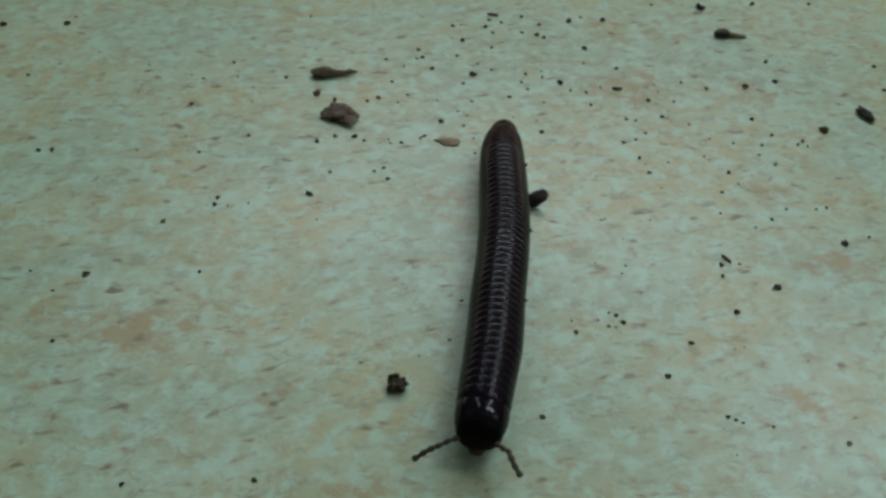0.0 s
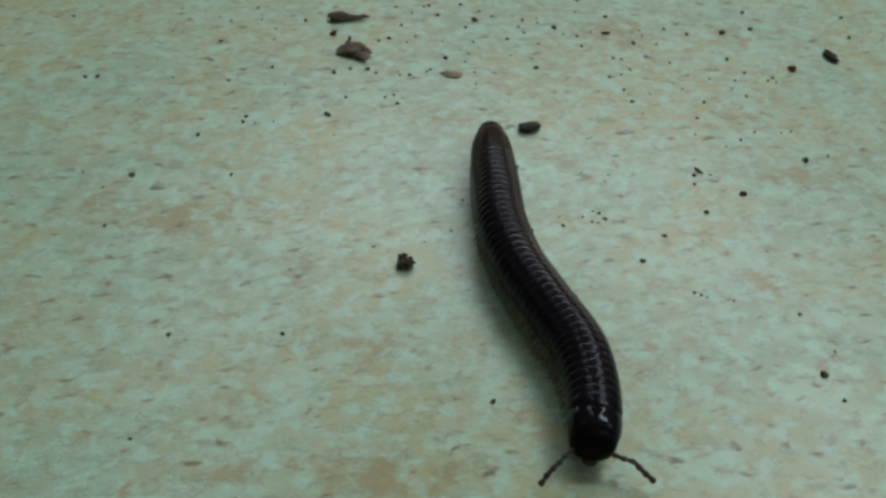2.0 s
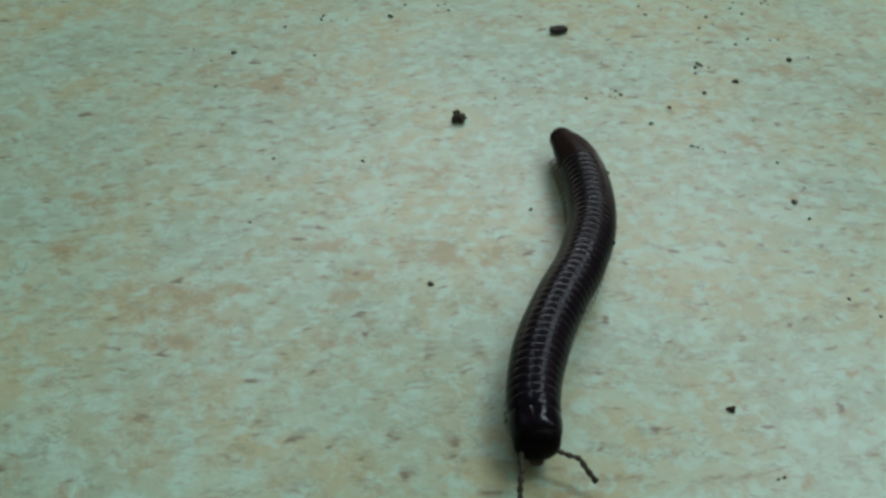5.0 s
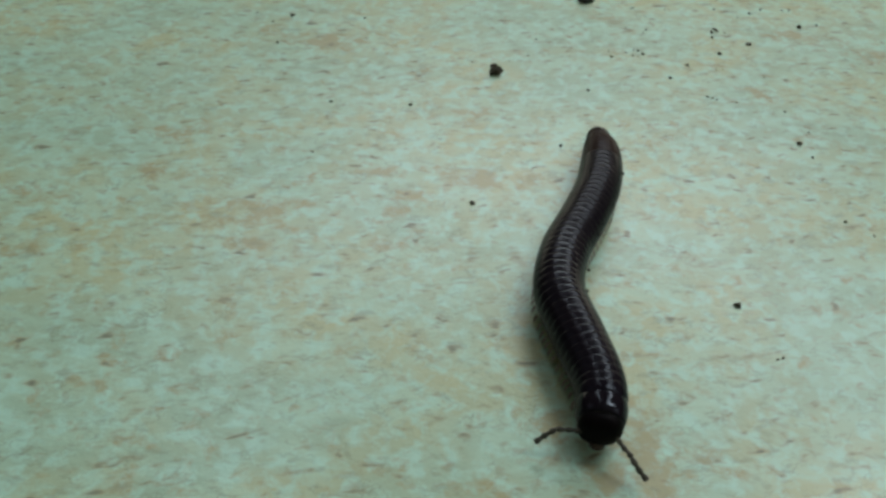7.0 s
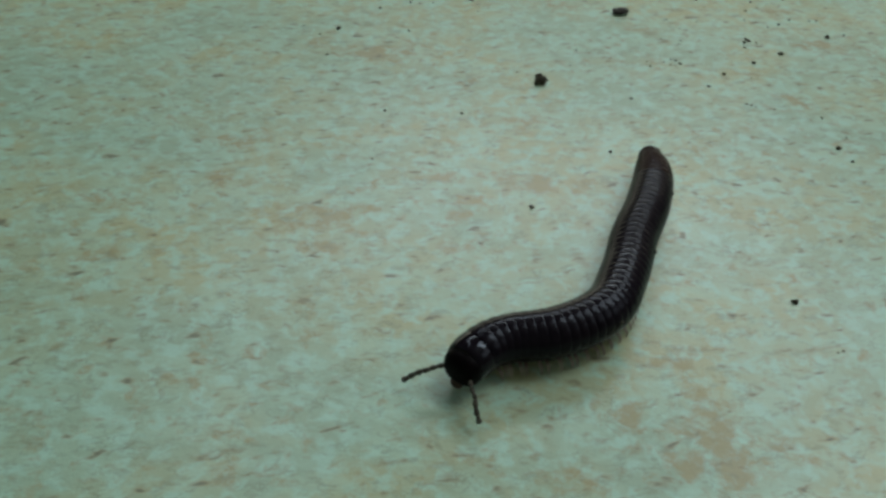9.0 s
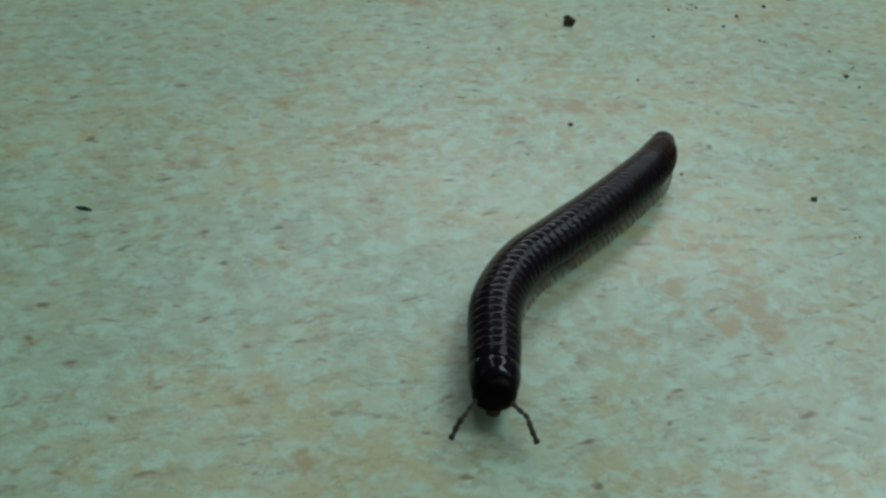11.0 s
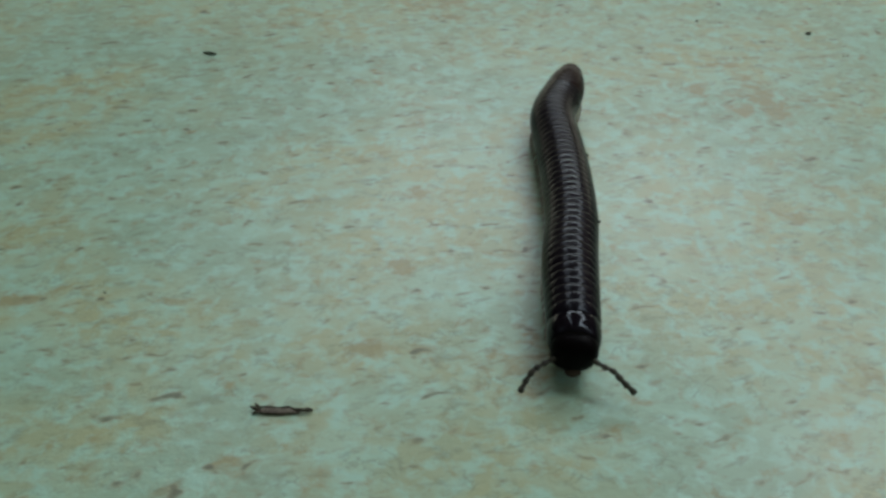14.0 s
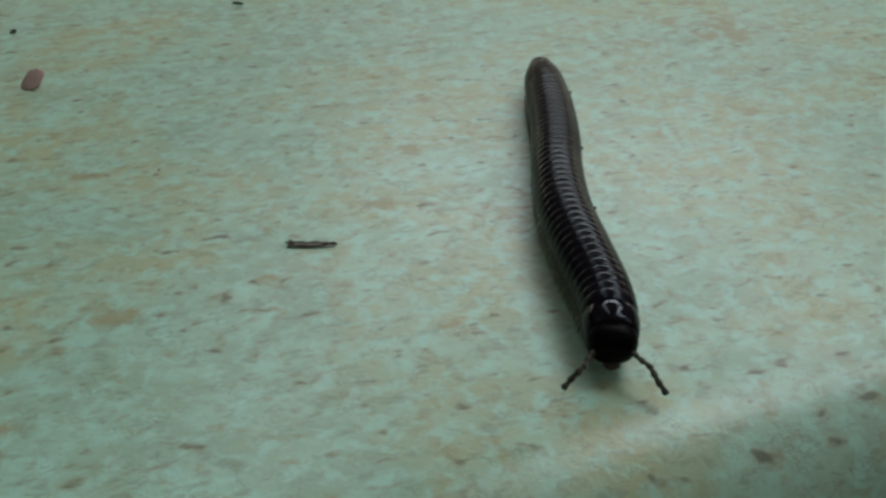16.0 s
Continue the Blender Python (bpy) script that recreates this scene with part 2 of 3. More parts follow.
MOTTLES_SECOND = [
    (-27.2, 55.3, 2.9, 1.9, 1), (-34.7, 56.3, 1.3, 1.1, 0.7), (-3.8, 30.7, 2.3, 1.4, 1), (0.6, 30.9, 1.3, 0.9, 0.9), (-25.4, 19.3, 1.8, 1.2, 0.9),
    (-22.4, 22.4, 1.3, 0.5, 0.9), (-11.2, 18.0, 1.2, 0.7, 0.8), (-36.0, 31.9, 1.9, 0.9, 0.7), (-14.9, 28.9, 1.8, 1.1, 0.6), (32.3, 73.7, 2.0, 1.5, 1),
    (41.8, 70.6, 1.7, 1.5, 0.9), (-6.9, 42.7, 3.1, 1.6, 0.5), (-21.1, 26.2, 0.8, 0.6, 0.8), (32.9, 48.3, 1.5, 1.0, 0.6), (-20.5, 40.3, 1.5, 0.8, 0.5),
    (-8.8, 26.7, 0.9, 0.5, 0.7), (-30.8, 19.2, 0.7, 0.4, 0.7),
]
MOTTLES_THIRD = [
    (-25.6, 19.5, 2.7, 1.8, 1), (-23.4, 14.8, 1.8, 0.7, 1), (-22.5, 22.2, 1.5, 0.7, 0.9), (-5.2, 30.4, 2.1, 1.4, 1), (0.3, 31.1, 1.5, 0.9, 0.8),
    (-26.4, 55.2, 3.2, 1.4, 0.9), (-43.3, 9.3, 1.7, 0.8, 1), (-11.9, 23.0, 1.2, 0.8, 0.9), (-11.2, 17.8, 1.2, 0.8, 0.9), (-8.3, 20.7, 1.0, 0.6, 0.8),
    (-10.7, 25.7, 1.7, 0.9, 0.7), (-30.0, -4.6, 0.9, 0.5, 0.8), (-28.6, -1.5, 1.2, 0.6, 0.6), (-5.4, 4.9, 0.8, 0.5, 0.6), (41.6, 71.1, 2.4, 1.9, 0.8),
    (-15.0, 29.1, 2.0, 1.0, 0.7), (-45.4, 33.3, 1.2, 0.7, 0.8), (-20.1, 18.2, 0.8, 0.6, 0.8), (-46.1, 17.5, 1.9, 1.2, 0.5), (-36.2, 24.1, 1.7, 1.0, 0.5),
    (15.1, 44.4, 2.3, 1.8, 0.5), (10.9, 7.8, 1.4, 0.9, 0.4),
]
MOTTLES_FOURTH = [
    (-25.4, 19.1, 3.0, 1.4, 1), (-36.8, 30.9, 1.7, 1.0, 0.9), (-22.2, 22.1, 1.3, 0.7, 0.9), (-5.7, 30.8, 2.0, 1.3, 1), (-43.8, 8.6, 1.1, 0.8, 1),
    (-14.2, 29.5, 1.9, 1.1, 0.7), (0.3, 31.6, 1.4, 0.9, 0.7), (9.6, 6.4, 1.6, 0.8, 1), (5.9, -0.7, 0.9, 0.7, 1), (12.9, -2.7, 3.3, 2.8, 0.8),
    (2.0, -7.8, 1.9, 1.1, 0.6), (-36.1, 23.5, 1.3, 0.8, 0.9), (-22.7, 14.6, 1.2, 0.7, 0.9), (-24.0, -11.4, 1.2, 0.6, 0.6), (-34.9, -27.2, 0.8, 0.4, 0.6),
    (-25.4, -19.8, 1.3, 0.9, 0.5), (11.9, 2.6, 1.3, 0.8, 0.7), (19.0, -1.4, 1.3, 1.0, 0.5), (-17.4, -23.9, 1.0, 0.5, 0.6), (-36.0, -18.2, 0.9, 0.6, 0.5),
]
MOTTLES_FIFTH = [
    (13.1, -2.3, 3.1, 2.8, 0.9), (11.6, 2.7, 1.3, 1.1, 0.8), (5.8, -0.5, 1.0, 1.1, 1), (-31.6, -51.8, 0.9, 0.5, 1), (-22.5, -47.1, 1.1, 0.6, 1),
    (-21.1, -36.7, 1.1, 0.7, 1), (-22.5, -25.7, 1.6, 0.9, 0.7), (-38.7, -65.0, 1.8, 0.6, 1), (-29.2, -58.7, 1.4, 0.5, 1), (-31.9, -62.0, 0.7, 0.5, 0.9),
    (-54.7, -37.4, 1.3, 0.8, 0.8), (-49.8, -44.9, 0.9, 0.6, 0.8), (-14.1, -63.3, 0.8, 0.4, 0.7), (-12.3, -47.1, 1.8, 1.7, 0.6), (-60.0, -11.8, 1.3, 1.2, 0.8),
    (11.6, -30.7, 0.8, 0.8, 0.8), (10.4, -51.0, 0.6, 0.5, 0.8), (4.9, -39.6, 1.3, 0.8, 0.5), (-1.0, -59.1, 0.9, 0.5, 0.5), (-23.3, -60.1, 0.8, 0.5, 0.6),
]
MOTTLES_LAST = [
    (-39.0, -64.9, 2.0, 0.7, 1), (-21.9, -46.3, 1.3, 0.8, 0.9), (-21.2, -37.4, 1.2, 0.8, 0.8), (-14.6, -63.4, 0.8, 0.5, 1), (-55.4, -37.9, 1.4, 0.9, 1),
    (-50.4, -45.7, 1.1, 0.8, 0.8), (-10.8, -46.5, 2.2, 2.1, 0.7), (12.7, -3.5, 2.8, 2.6, 0.8), (-10.7, -74.6, 1.4, 0.8, 0.6), (10.7, -51.3, 0.8, 0.6, 0.8),
    (15.1, -44.4, 1.2, 0.9, 0.7), (12.5, -25.0, 1.5, 1.1, 0.8), (-21.7, -26.0, 1.2, 1.0, 0.8), (-41.1, -76.4, 0.7, 0.5, 0.8), (10.8, -61.0, 0.9, 0.6, 0.5),
    (-28.4, -79.3, 0.7, 0.4, 0.6), (-21.0, -71.4, 1.1, 0.6, 0.5), (-38.3, -43.7, 1.3, 0.7, 0.6),
]
# the rounded edge runs at 29 degrees; the top begins to fall away at this point
EDGE_TURN = 29.0
EDGE_X, EDGE_Y = 6.0 * MM, -65.7 * MM
EDGE_ROUND = 11.5 * MM
TABLE_THICK = 30 * MM


def build_tabletop():
    u = Vector((math.cos(radians(EDGE_TURN)), math.sin(radians(EDGE_TURN)), 0))
    v = Vector((-u.y, u.x, 0))
    start = Vector((EDGE_X, EDGE_Y, 0))
    us = [-0.40, -0.25] + [k * MM for k in range(-110, 171, 1)] + [0.3, 0.40]
    inner = [0.33, 0.3] + [k * MM for k in range(236, -1, -1)]
    prof = [(d, 0.0) for d in inner]
    for k in range(1, 31):
        w = radians(3 * k)
        prof.append((-EDGE_ROUND * math.sin(w), -EDGE_ROUND * (1 - math.cos(w))))
    prof += [(-EDGE_ROUND, -TABLE_THICK), (0.33, -TABLE_THICK)]
    verts, faces = [], []
    for a_ in us:
        for d, z in prof:
            p = start + u * a_ + v * d
            verts.append((p.x, p.y, z))
    m = len(prof)
    for i in range(len(us) - 1):
        for j in range(m):
            k = (j + 1) % m
            faces.append((i * m + j, i * m + k, (i + 1) * m + k, (i + 1) * m + j))
    faces.append(tuple(range(m)))
    faces.append(tuple(reversed([(len(us) - 1) * m + j for j in range(m)])))
    me = mesh_of("tabletop", verts, faces, LAMINATE)
    layer = me.attributes.new("mottle", "FLOAT", "POINT")
    at = np.array([q[:2] for q in verts]) / MM
    c, k = math.cos(radians(7)), math.sin(radians(7))
    amount = np.zeros(len(verts))
    for x, y, a_, b_, w in MOTTLES_START + MOTTLES_SECOND + MOTTLES_THIRD + MOTTLES_FOURTH + MOTTLES_FIFTH + MOTTLES_LAST:
        dx, dy = at[:, 0] - x, at[:, 1] - y
        far = ((dx * c + dy * k) / (1.15 * a_)) ** 2 + ((dy * c - dx * k) / (1.15 * b_)) ** 2
        amount = np.maximum(amount, w * np.exp(-0.5 * far ** 1.5))
    layer.data.foreach_set("value", amount)
    bm = bmesh.new()
    bm.from_mesh(me)
    bmesh.ops.recalc_face_normals(bm, faces=bm.faces)
    bm.to_mesh(me)
    bm.free()
    return tagged(new("tabletop", me), "pale green-grey mottled laminate tabletop with a rounded edge", "tabletop", kind="structure")


tabletop = build_tabletop()


def build_table_legs():
    """Square legs from the underside of the slab to the floor."""
    u = Vector((math.cos(radians(EDGE_TURN)), math.sin(radians(EDGE_TURN)), 0))
    v = Vector((-u.y, u.x, 0))
    h = 0.02
    for a_, d in itertools.product((-0.34, 0.34), (0.05, 0.28)):
        at = Vector((EDGE_X, EDGE_Y, 0)) + u * a_ + v * d
        verts = [tuple(at + u * x * k + v * y * k + Vector((0, 0, z))) for z, k in ((-0.745, 0.8), (-TABLE_THICK - 0.001, 1)) for x, y in ((-h, -h), (h, -h), (h, h), (-h, h))]
        faces = [(3, 2, 1, 0), (4, 5, 6, 7), (0, 1, 5, 4), (1, 2, 6, 5), (2, 3, 7, 6), (3, 0, 4, 7)]
        part("table_leg", mesh_of("table_leg", verts, faces, TABLE_LEG, False), tabletop, "plain wooden table leg")


build_table_legs()


def box(name, lo, hi, mat, label, category):
    x0, y0, z0 = lo
    x1, y1, z1 = hi
    verts = [(x, y, z) for x in (x0, x1) for y in (y0, y1) for z in (z0, z1)]
    faces = [(0, 1, 3, 2), (4, 6, 7, 5), (0, 4, 5, 1), (2, 3, 7, 6), (0, 2, 6, 4), (1, 5, 7, 3)]
    return tagged(new(name, mesh_of(name, verts, faces, mat, False)), label, category, kind="structure")


box("floor", (-1.3, -1.4, -0.80), (1.6, 0.7, -0.75), FLOOR, "plain grey floor below the tabletop", "floor")
# unseen surfaces added to close the room and cut stray light
box("wall_back", (-1.20, -1.40, -0.75), (1.50, -1.30, 1.65), DIM_WALL, "unseen plain wall added behind the tabletop to hold light back", "wall")
box("ceiling", (-1.3, -1.4, 1.653), (1.6, 0.7, 1.70), DIM_WALL, "unseen plain ceiling added above the tabletop to hold light back", "ceiling")


def open_wall(name, across, heights, holes, at, sideways, mat, label):
    """A thick wall of blocks between the given lines, with the cells named in holes left open."""
    verts, faces = [], []
    for i, k in itertools.product(range(len(across) - 1), range(len(heights) - 1)):
        if (i, k) in holes:
            continue
        o = len(verts)
        for d in (at, at + 0.10):
            for a_, z in ((across[i], heights[k]), (across[i + 1], heights[k]), (across[i + 1], heights[k + 1]), (across[i], heights[k + 1])):
                verts.append((d, a_, z) if sideways else (a_, d, z))
        faces += [tuple(o + q for q in f) for f in ((0, 1, 2, 3), (7, 6, 5, 4), (0, 4, 5, 1), (1, 5, 6, 2), (2, 6, 7, 3), (3, 7, 4, 0))]
    return tagged(new(name, mesh_of(name, verts, faces, mat, False)), label, "wall", kind="structure")


lines_x = [-1.30] + sorted({x for pane in LIT_OPENINGS for x in pane[:2]}) + [1.60]
lines_z = [-0.75] + sorted({z for pane in LIT_OPENINGS for z in pane[2:4]}) + [1.65]
openings = [(i, k) for i, k in itertools.product(range(len(lines_x) - 1), range(len(lines_z) - 1))
            if any(p[0] <= lines_x[i] < p[1] and p[2] <= lines_z[k] < p[3] for p in LIT_OPENINGS)]
# unseen walls, added: openings let lamp light in, solid parts block it
open_wall("wall_window", lines_x, lines_z, openings, OPENING_Y, False, DIM_WALL, "unseen plain wall with stepped openings, added to shape light and glints")
open_wall("wall_right", (-1.40, SIDE_Y0, SIDE_Y1, OPENING_Y), (-0.75, SIDE_Z0, SIDE_Z1, 1.65), ((1, 1),), RIGHT_X, True, DIM_WALL, "unseen plain side wall with a wide opening, added for fill light")
open_wall("wall_left", (-1.40, SIDE_Y0, SIDE_Y1, OPENING_Y), (-0.75, SIDE_Z0, SIDE_Z1, 1.65), ((1, 1),), LEFT_X - 0.10, True, DIM_WALL, "unseen plain side wall with a wide opening, added for fill light")

# ---- the millipede ----
RINGS = 48
BODY = 2.28 * MM
AXIS = 2.7 * MM
FLAT = 0.93
LENGTHS = [1.4] + [0.845] * RINGS + [2.0, 2.0]   # tail piece, rings, collar, head
TOTAL = sum(LENGTHS)
MIDDLES = [(sum(LENGTHS[:i]) + 0.5 * w) / TOTAL for i, w in enumerate(LENGTHS)]


def ring_radius(k):
    d = sum(LENGTHS[:k + 1]) + 0.4
    r = 1 - 0.72 * math.exp(-d / 2.6)
    front = RINGS - k
    if front < 9:
        r *= 1 - 0.014 * (9 - front)
    return BODY * r


def ring_mesh(r, back, swell, mat):
    """One body ring: a narrow fore part that slides under the ring ahead, a groove, a swollen hind part with a rolled rim."""
    p = [(0.86, 0.925), (0.50, 0.957), (0.345, 0.9785), (0.25, 0.9863), (0.15, 0.9927), (0.05, 0.9975), (-0.05, 1.0007), (-0.15, 1.0022), (-0.25, 1.0022),
         (-0.35, 1.0007), (-0.43, 0.996), (-0.48, 0.987), (-0.50, 0.968), (-0.47, 0.94)]
    prof = [(y * MM, r * (1.0025 + swell * (f - 1.0025)) * (1 + (back - 1) * (0.86 - y) / 1.36)) for y, f in p]
    return lathe("ring", prof, 36, mat, FLAT)


def leg_mesh(side):
    s = side
    pts = [(0.5 * s, 0, 0.05), (1.2 * s, 0.04, 0.12), (1.7 * s, 0.06, 0.14), (1.95 * s, 0.03, -0.08), (2.06 * s, 0, -0.42), (2.12 * s, -0.02, -0.80)]
    rad = [0.08, 0.078, 0.074, 0.066, 0.05, 0.02]
    return tube("leg", [tuple(c * MM for c in q) for q in pts], [q * MM for q in rad], 6, LEG)


millipede = tagged(new("millipede"), "glossy black millipede crawling with its feelers spread over pale laminate", "millipede")
tail = part("tail_plate", lathe("tail_plate", [(0.95 * MM, 0.52 * BODY), (0.7 * MM, 0.58 * BODY), (0.3 * MM, 0.54 * BODY), (-0.1 * MM, 0.45 * BODY), (-0.45 * MM, 0.30 * BODY), (-0.65 * MM, 0.14 * BODY), (-0.7 * MM, 0.02 * BODY)], 28, TAIL_SHELL, FLAT), millipede)
rings, legs = [], []
LEG_MESHES = {s: leg_mesh(s) for s in (-1, 1)}
SPECKS = {9: 70, 21: 78, 33: 74}   # ring, degrees down its side: grains that ride along
for k in range(RINGS):
    r0, r1 = ring_radius(k), ring_radius(max(k - 1, 0))
    ring = part("ring", ring_mesh(r0, r1 / r0 if k else 0.9, min(1.0, 0.72 + 0.025 * k), TAIL_SHELL if k < 7 else REAR_SHELL if k < 24 else SHELL), millipede)
    rings.append(ring)
    if 1 <= k < RINGS - 1:
        for s, y in itertools.product((-1, 1), (-0.10, 0.07)):
            leg = part("leg", LEG_MESHES[s], ring, "thin pale amber jointed leg")
            leg.scale = (r0 / BODY, 1, 1)
            legs.append((leg, k, s, y))
    if k in SPECKS:
        w = radians(SPECKS[k])
        part("grain", blob("grain", (0.13 * MM, 0.16 * MM, 0.13 * MM), (-1.02 * r0 * math.sin(w), -0.2 * MM, 1.02 * FLAT * r0 * math.cos(w)), SOIL, 8, 6, 2.0, k, 0.5), ring, "black grain stuck to the shell")

collar_r = ring_radius(RINGS - 1)
SHIELD = ((1.02, 0.72), (1.06, 0.785), (1.0, 0.84), (0.85, 0.895), (0.6, 0.934), (0.3, 0.9665), (0.0, 0.988), (-0.2, 0.996), (-0.45, 1.0), (-0.7, 0.996), (-0.88, 0.988), (-1.0, 0.981), (-1.08, 0.97), (-1.12, 0.955), (-1.05, 0.93))
collar = part("collar", lathe("collar", [(y * MM, f * collar_r) for y, f in SHIELD], 40, COLLAR, FLAT), millipede, "smooth glossy black collar shield")
part("rim", lathe("rim", [(1.03 * MM, 0.71 * collar_r), (1.085 * MM, 0.735 * collar_r), (1.08 * MM, 0.765 * collar_r), (1.04 * MM, 0.79 * collar_r), (0.98 * MM, 0.78 * collar_r)], 40, RIM, FLAT), collar, "thin reddish-brown rim")
head = part("head", blob("head", (1.74 * MM, 1.28 * MM, 1.55 * MM), (0, -0.98 * MM, 0.02 * MM), HEAD, power=2.4), millipede, "blunt black head")
part("mouthparts", blob("mouthparts", (0.6 * MM, 0.42 * MM, 0.42 * MM), (0, -0.12 * MM, -1.28 * MM), MOUTH, 18, 10), head, "brown mouthparts")


def feeler_mesh(name, joints, length, r0):
    """Club-shaped joints in a row along +y."""
    pts, rad = [], []
    for j in range(joints):
        a_ = length * j / joints
        w = length / joints
        for f, r in ((0.04, 0.62), (0.35, 0.85), (0.72, 1.12), (0.96, 0.8)):
            pts.append((0.04 * MM * math.sin(j * 1.7 + f), a_ + f * w, 0))
            rad.append(r0 * r)
    return tube(name, pts, rad, 8, ANTENNA)


feelers = []
for s in (-1, 1):
    f0 = part("antenna", feeler_mesh("antenna", 3, 1.95 * MM, 0.20 * MM), head, "beaded dark feeler")
    f1 = part("antenna_tip", feeler_mesh("antenna_tip", 3, 2.0 * MM, 0.225 * MM), f0)
    feelers.append((f0, f1, s))

# ---- dirt on the tabletop ----
# x, y and width in millimetres
CRUMBS_FAR = [
    (37.4, 125.4, 0.47), (29.9, 123.7, 0.62), (22.9, 121.1, 1.06), (16.7, 120.5, 0.37), (6.3, 113.8, 0.72), (0.4, 113.6, 0.43), (2.7, 112, 0.35), (42.8, 110.9, 0.43),
    (-3.8, 110.1, 0.42), (0.7, 109.7, 0.35), (2.5, 109.6, 0.56), (29.8, 109.2, 0.42), (3.4, 109.1, 0.42), (-24.8, 107.9, 0.34), (8.3, 107.6, 0.62), (-6.2, 106.3, 0.47),
    (42.9, 105.7, 0.41), (-2.6, 105.4, 0.4), (30.3, 104.9, 0.54), (12, 103.8, 0.4), (-11, 103.1, 0.4), (26.7, 103.1, 0.67), (19.4, 102.3, 0.33), (-51.5, 101.8, 0.26),
    (22.2, 101.6, 0.4), (-2.2, 100.5, 0.33), (1.7, 100.4, 0.33), (-14.3, 100.2, 0.32), (-51.9, 100.1, 0.7), (5.7, 99.4, 0.58),
]
CRUMBS_BEHIND = [
    (-8.9, 99.3, 0.45), (-12.1, 99.1, 0.26), (-4.2, 99.1, 0.71), (-58.7, 98.4, 0.75), (15.5, 97.8, 0.45), (2.1, 97.3, 0.32), (-5.1, 97, 0.32), (26.7, 96.4, 0.45),
    (-30.8, 95.9, 0.31), (34.3, 95.9, 0.96), (-12.9, 95.7, 0.31), (9.2, 95.6, 0.32), (16.9, 94.9, 0.38), (-24.4, 94.1, 0.37), (19.7, 94, 0.25), (28.5, 93.7, 0.31),
    (13, 93.6, 0.37), (14, 93.6, 0.31), (-39.7, 93.5, 0.18), (31.7, 93.3, 0.38), (-29.6, 93.1, 0.24), (-34.6, 92.6, 0.18), (31.1, 92.5, 0.31), (32.1, 92.4, 0.25),
    (-13.8, 92.2, 0.43), (-33.1, 92, 0.3), (-20.4, 91.8, 0.85), (-11.6, 91.8, 0.24), (21.7, 91.7, 0.25), (27.2, 91.6, 0.31), (-14.9, 91.4, 0.36),
]
CRUMBS_MIDDLE = [
    (-27.4, 91.4, 0.24), (3.4, 91.3, 0.24), (13.9, 90, 0.3), (26.7, 89.8, 0.3), (4, 89.4, 0.48), (-6.6, 89.2, 0.54), (12.6, 89.2, 0.36), (-51.4, 88.9, 0.35),
    (-4.2, 88.9, 0.3), (-26.9, 88.8, 0.18), (28.2, 88.5, 0.36), (20.9, 88.4, 0.24), (-39, 88.1, 0.18), (21.4, 87.9, 0.18), (-32.8, 87.1, 0.41), (14.2, 86.8, 0.36),
    (-2.9, 86.8, 0.24), (-7.9, 86.3, 0.29), (23.2, 86.1, 0.35), (25.5, 86.1, 0.18), (-40.6, 85.9, 0.17), (14.8, 85.9, 0.18), (-8.3, 85.8, 0.29), (-11.5, 84.9, 0.23),
    (-15, 84.7, 0.46), (-10.1, 84.6, 0.35), (15.1, 84.5, 0.41), (-16.9, 84.4, 0.4), (24, 84.4, 0.23), (-11.2, 84.3, 0.23), (-2.5, 84.3, 0.23),
]
CRUMBS_NEAR = [
    (-13.9, 84.2, 0.34), (-18.5, 83.2, 0.51), (-25.5, 82.8, 0.34), (22.2, 82.7, 0.35), (16.2, 82.2, 0.17), (32.3, 82.2, 0.29), (-43.7, 81.8, 0.22), (31.2, 81.7, 0.29),
    (-31.6, 81.5, 0.17), (28.3, 81.2, 0.34), (-11.2, 80.1, 0.33), (-23.2, 79.6, 0.17), (-12, 79.4, 0.28), (21.7, 79.3, 0.28), (26.6, 79.3, 0.34), (-29.5, 79.1, 0.33),
    (-16.2, 78.5, 0.38), (-10.5, 78.5, 0.44), (35.6, 78.4, 0.28), (-35.5, 78.3, 0.22), (24.9, 77.8, 0.22), (33.1, 77, 0.61), (14.9, 77, 0.16), (-43.4, 76.7, 0.48),
    (-44.6, 76.4, 0.48), (10.6, 76.4, 0.22), (10.3, 76.1, 0.22), (-17.4, 74.8, 0.64), (12.3, 73.9, 0.16), (-25.6, 72.7, 0.36), (-22.6, 72.4, 0.21),
]
CRUMBS_START = [
    (22.8, 72.3, 0.26), (21.1, 71.9, 0.42), (-24.4, 71.7, 0.21), (-25.6, 71.6, 0.36), (-15.9, 71.3, 0.21), (21.1, 70.4, 0.31), (12.4, 70.2, 0.21), (9.7, 70, 0.15),
    (25.8, 69.8, 0.62), (12.1, 69.1, 0.2), (-29.4, 68.5, 0.4), (21.9, 66.1, 0.55), (10.9, 64, 0.19), (11.5, 63.8, 0.34), (-1.6, 63.2, 0.24), (12.1, 63.1, 0.39),
    (10, 63, 0.19), (-24.2, 62.7, 0.33), (7.8, 62.5, 0.19), (10.9, 62.4, 0.24), (11.5, 62.4, 0.19), (22.1, 62, 0.14), (17.7, 61.7, 0.43), (21.3, 61.7, 0.14),
    (8.2, 61.3, 0.38), (27.2, 61.3, 0.19), (-33.4, 60.8, 0.51), (-38.1, 60.3, 0.23), (-2.1, 58.6, 0.23), (-35.3, 58.4, 0.23), (15.6, 57.8, 0.41),
]
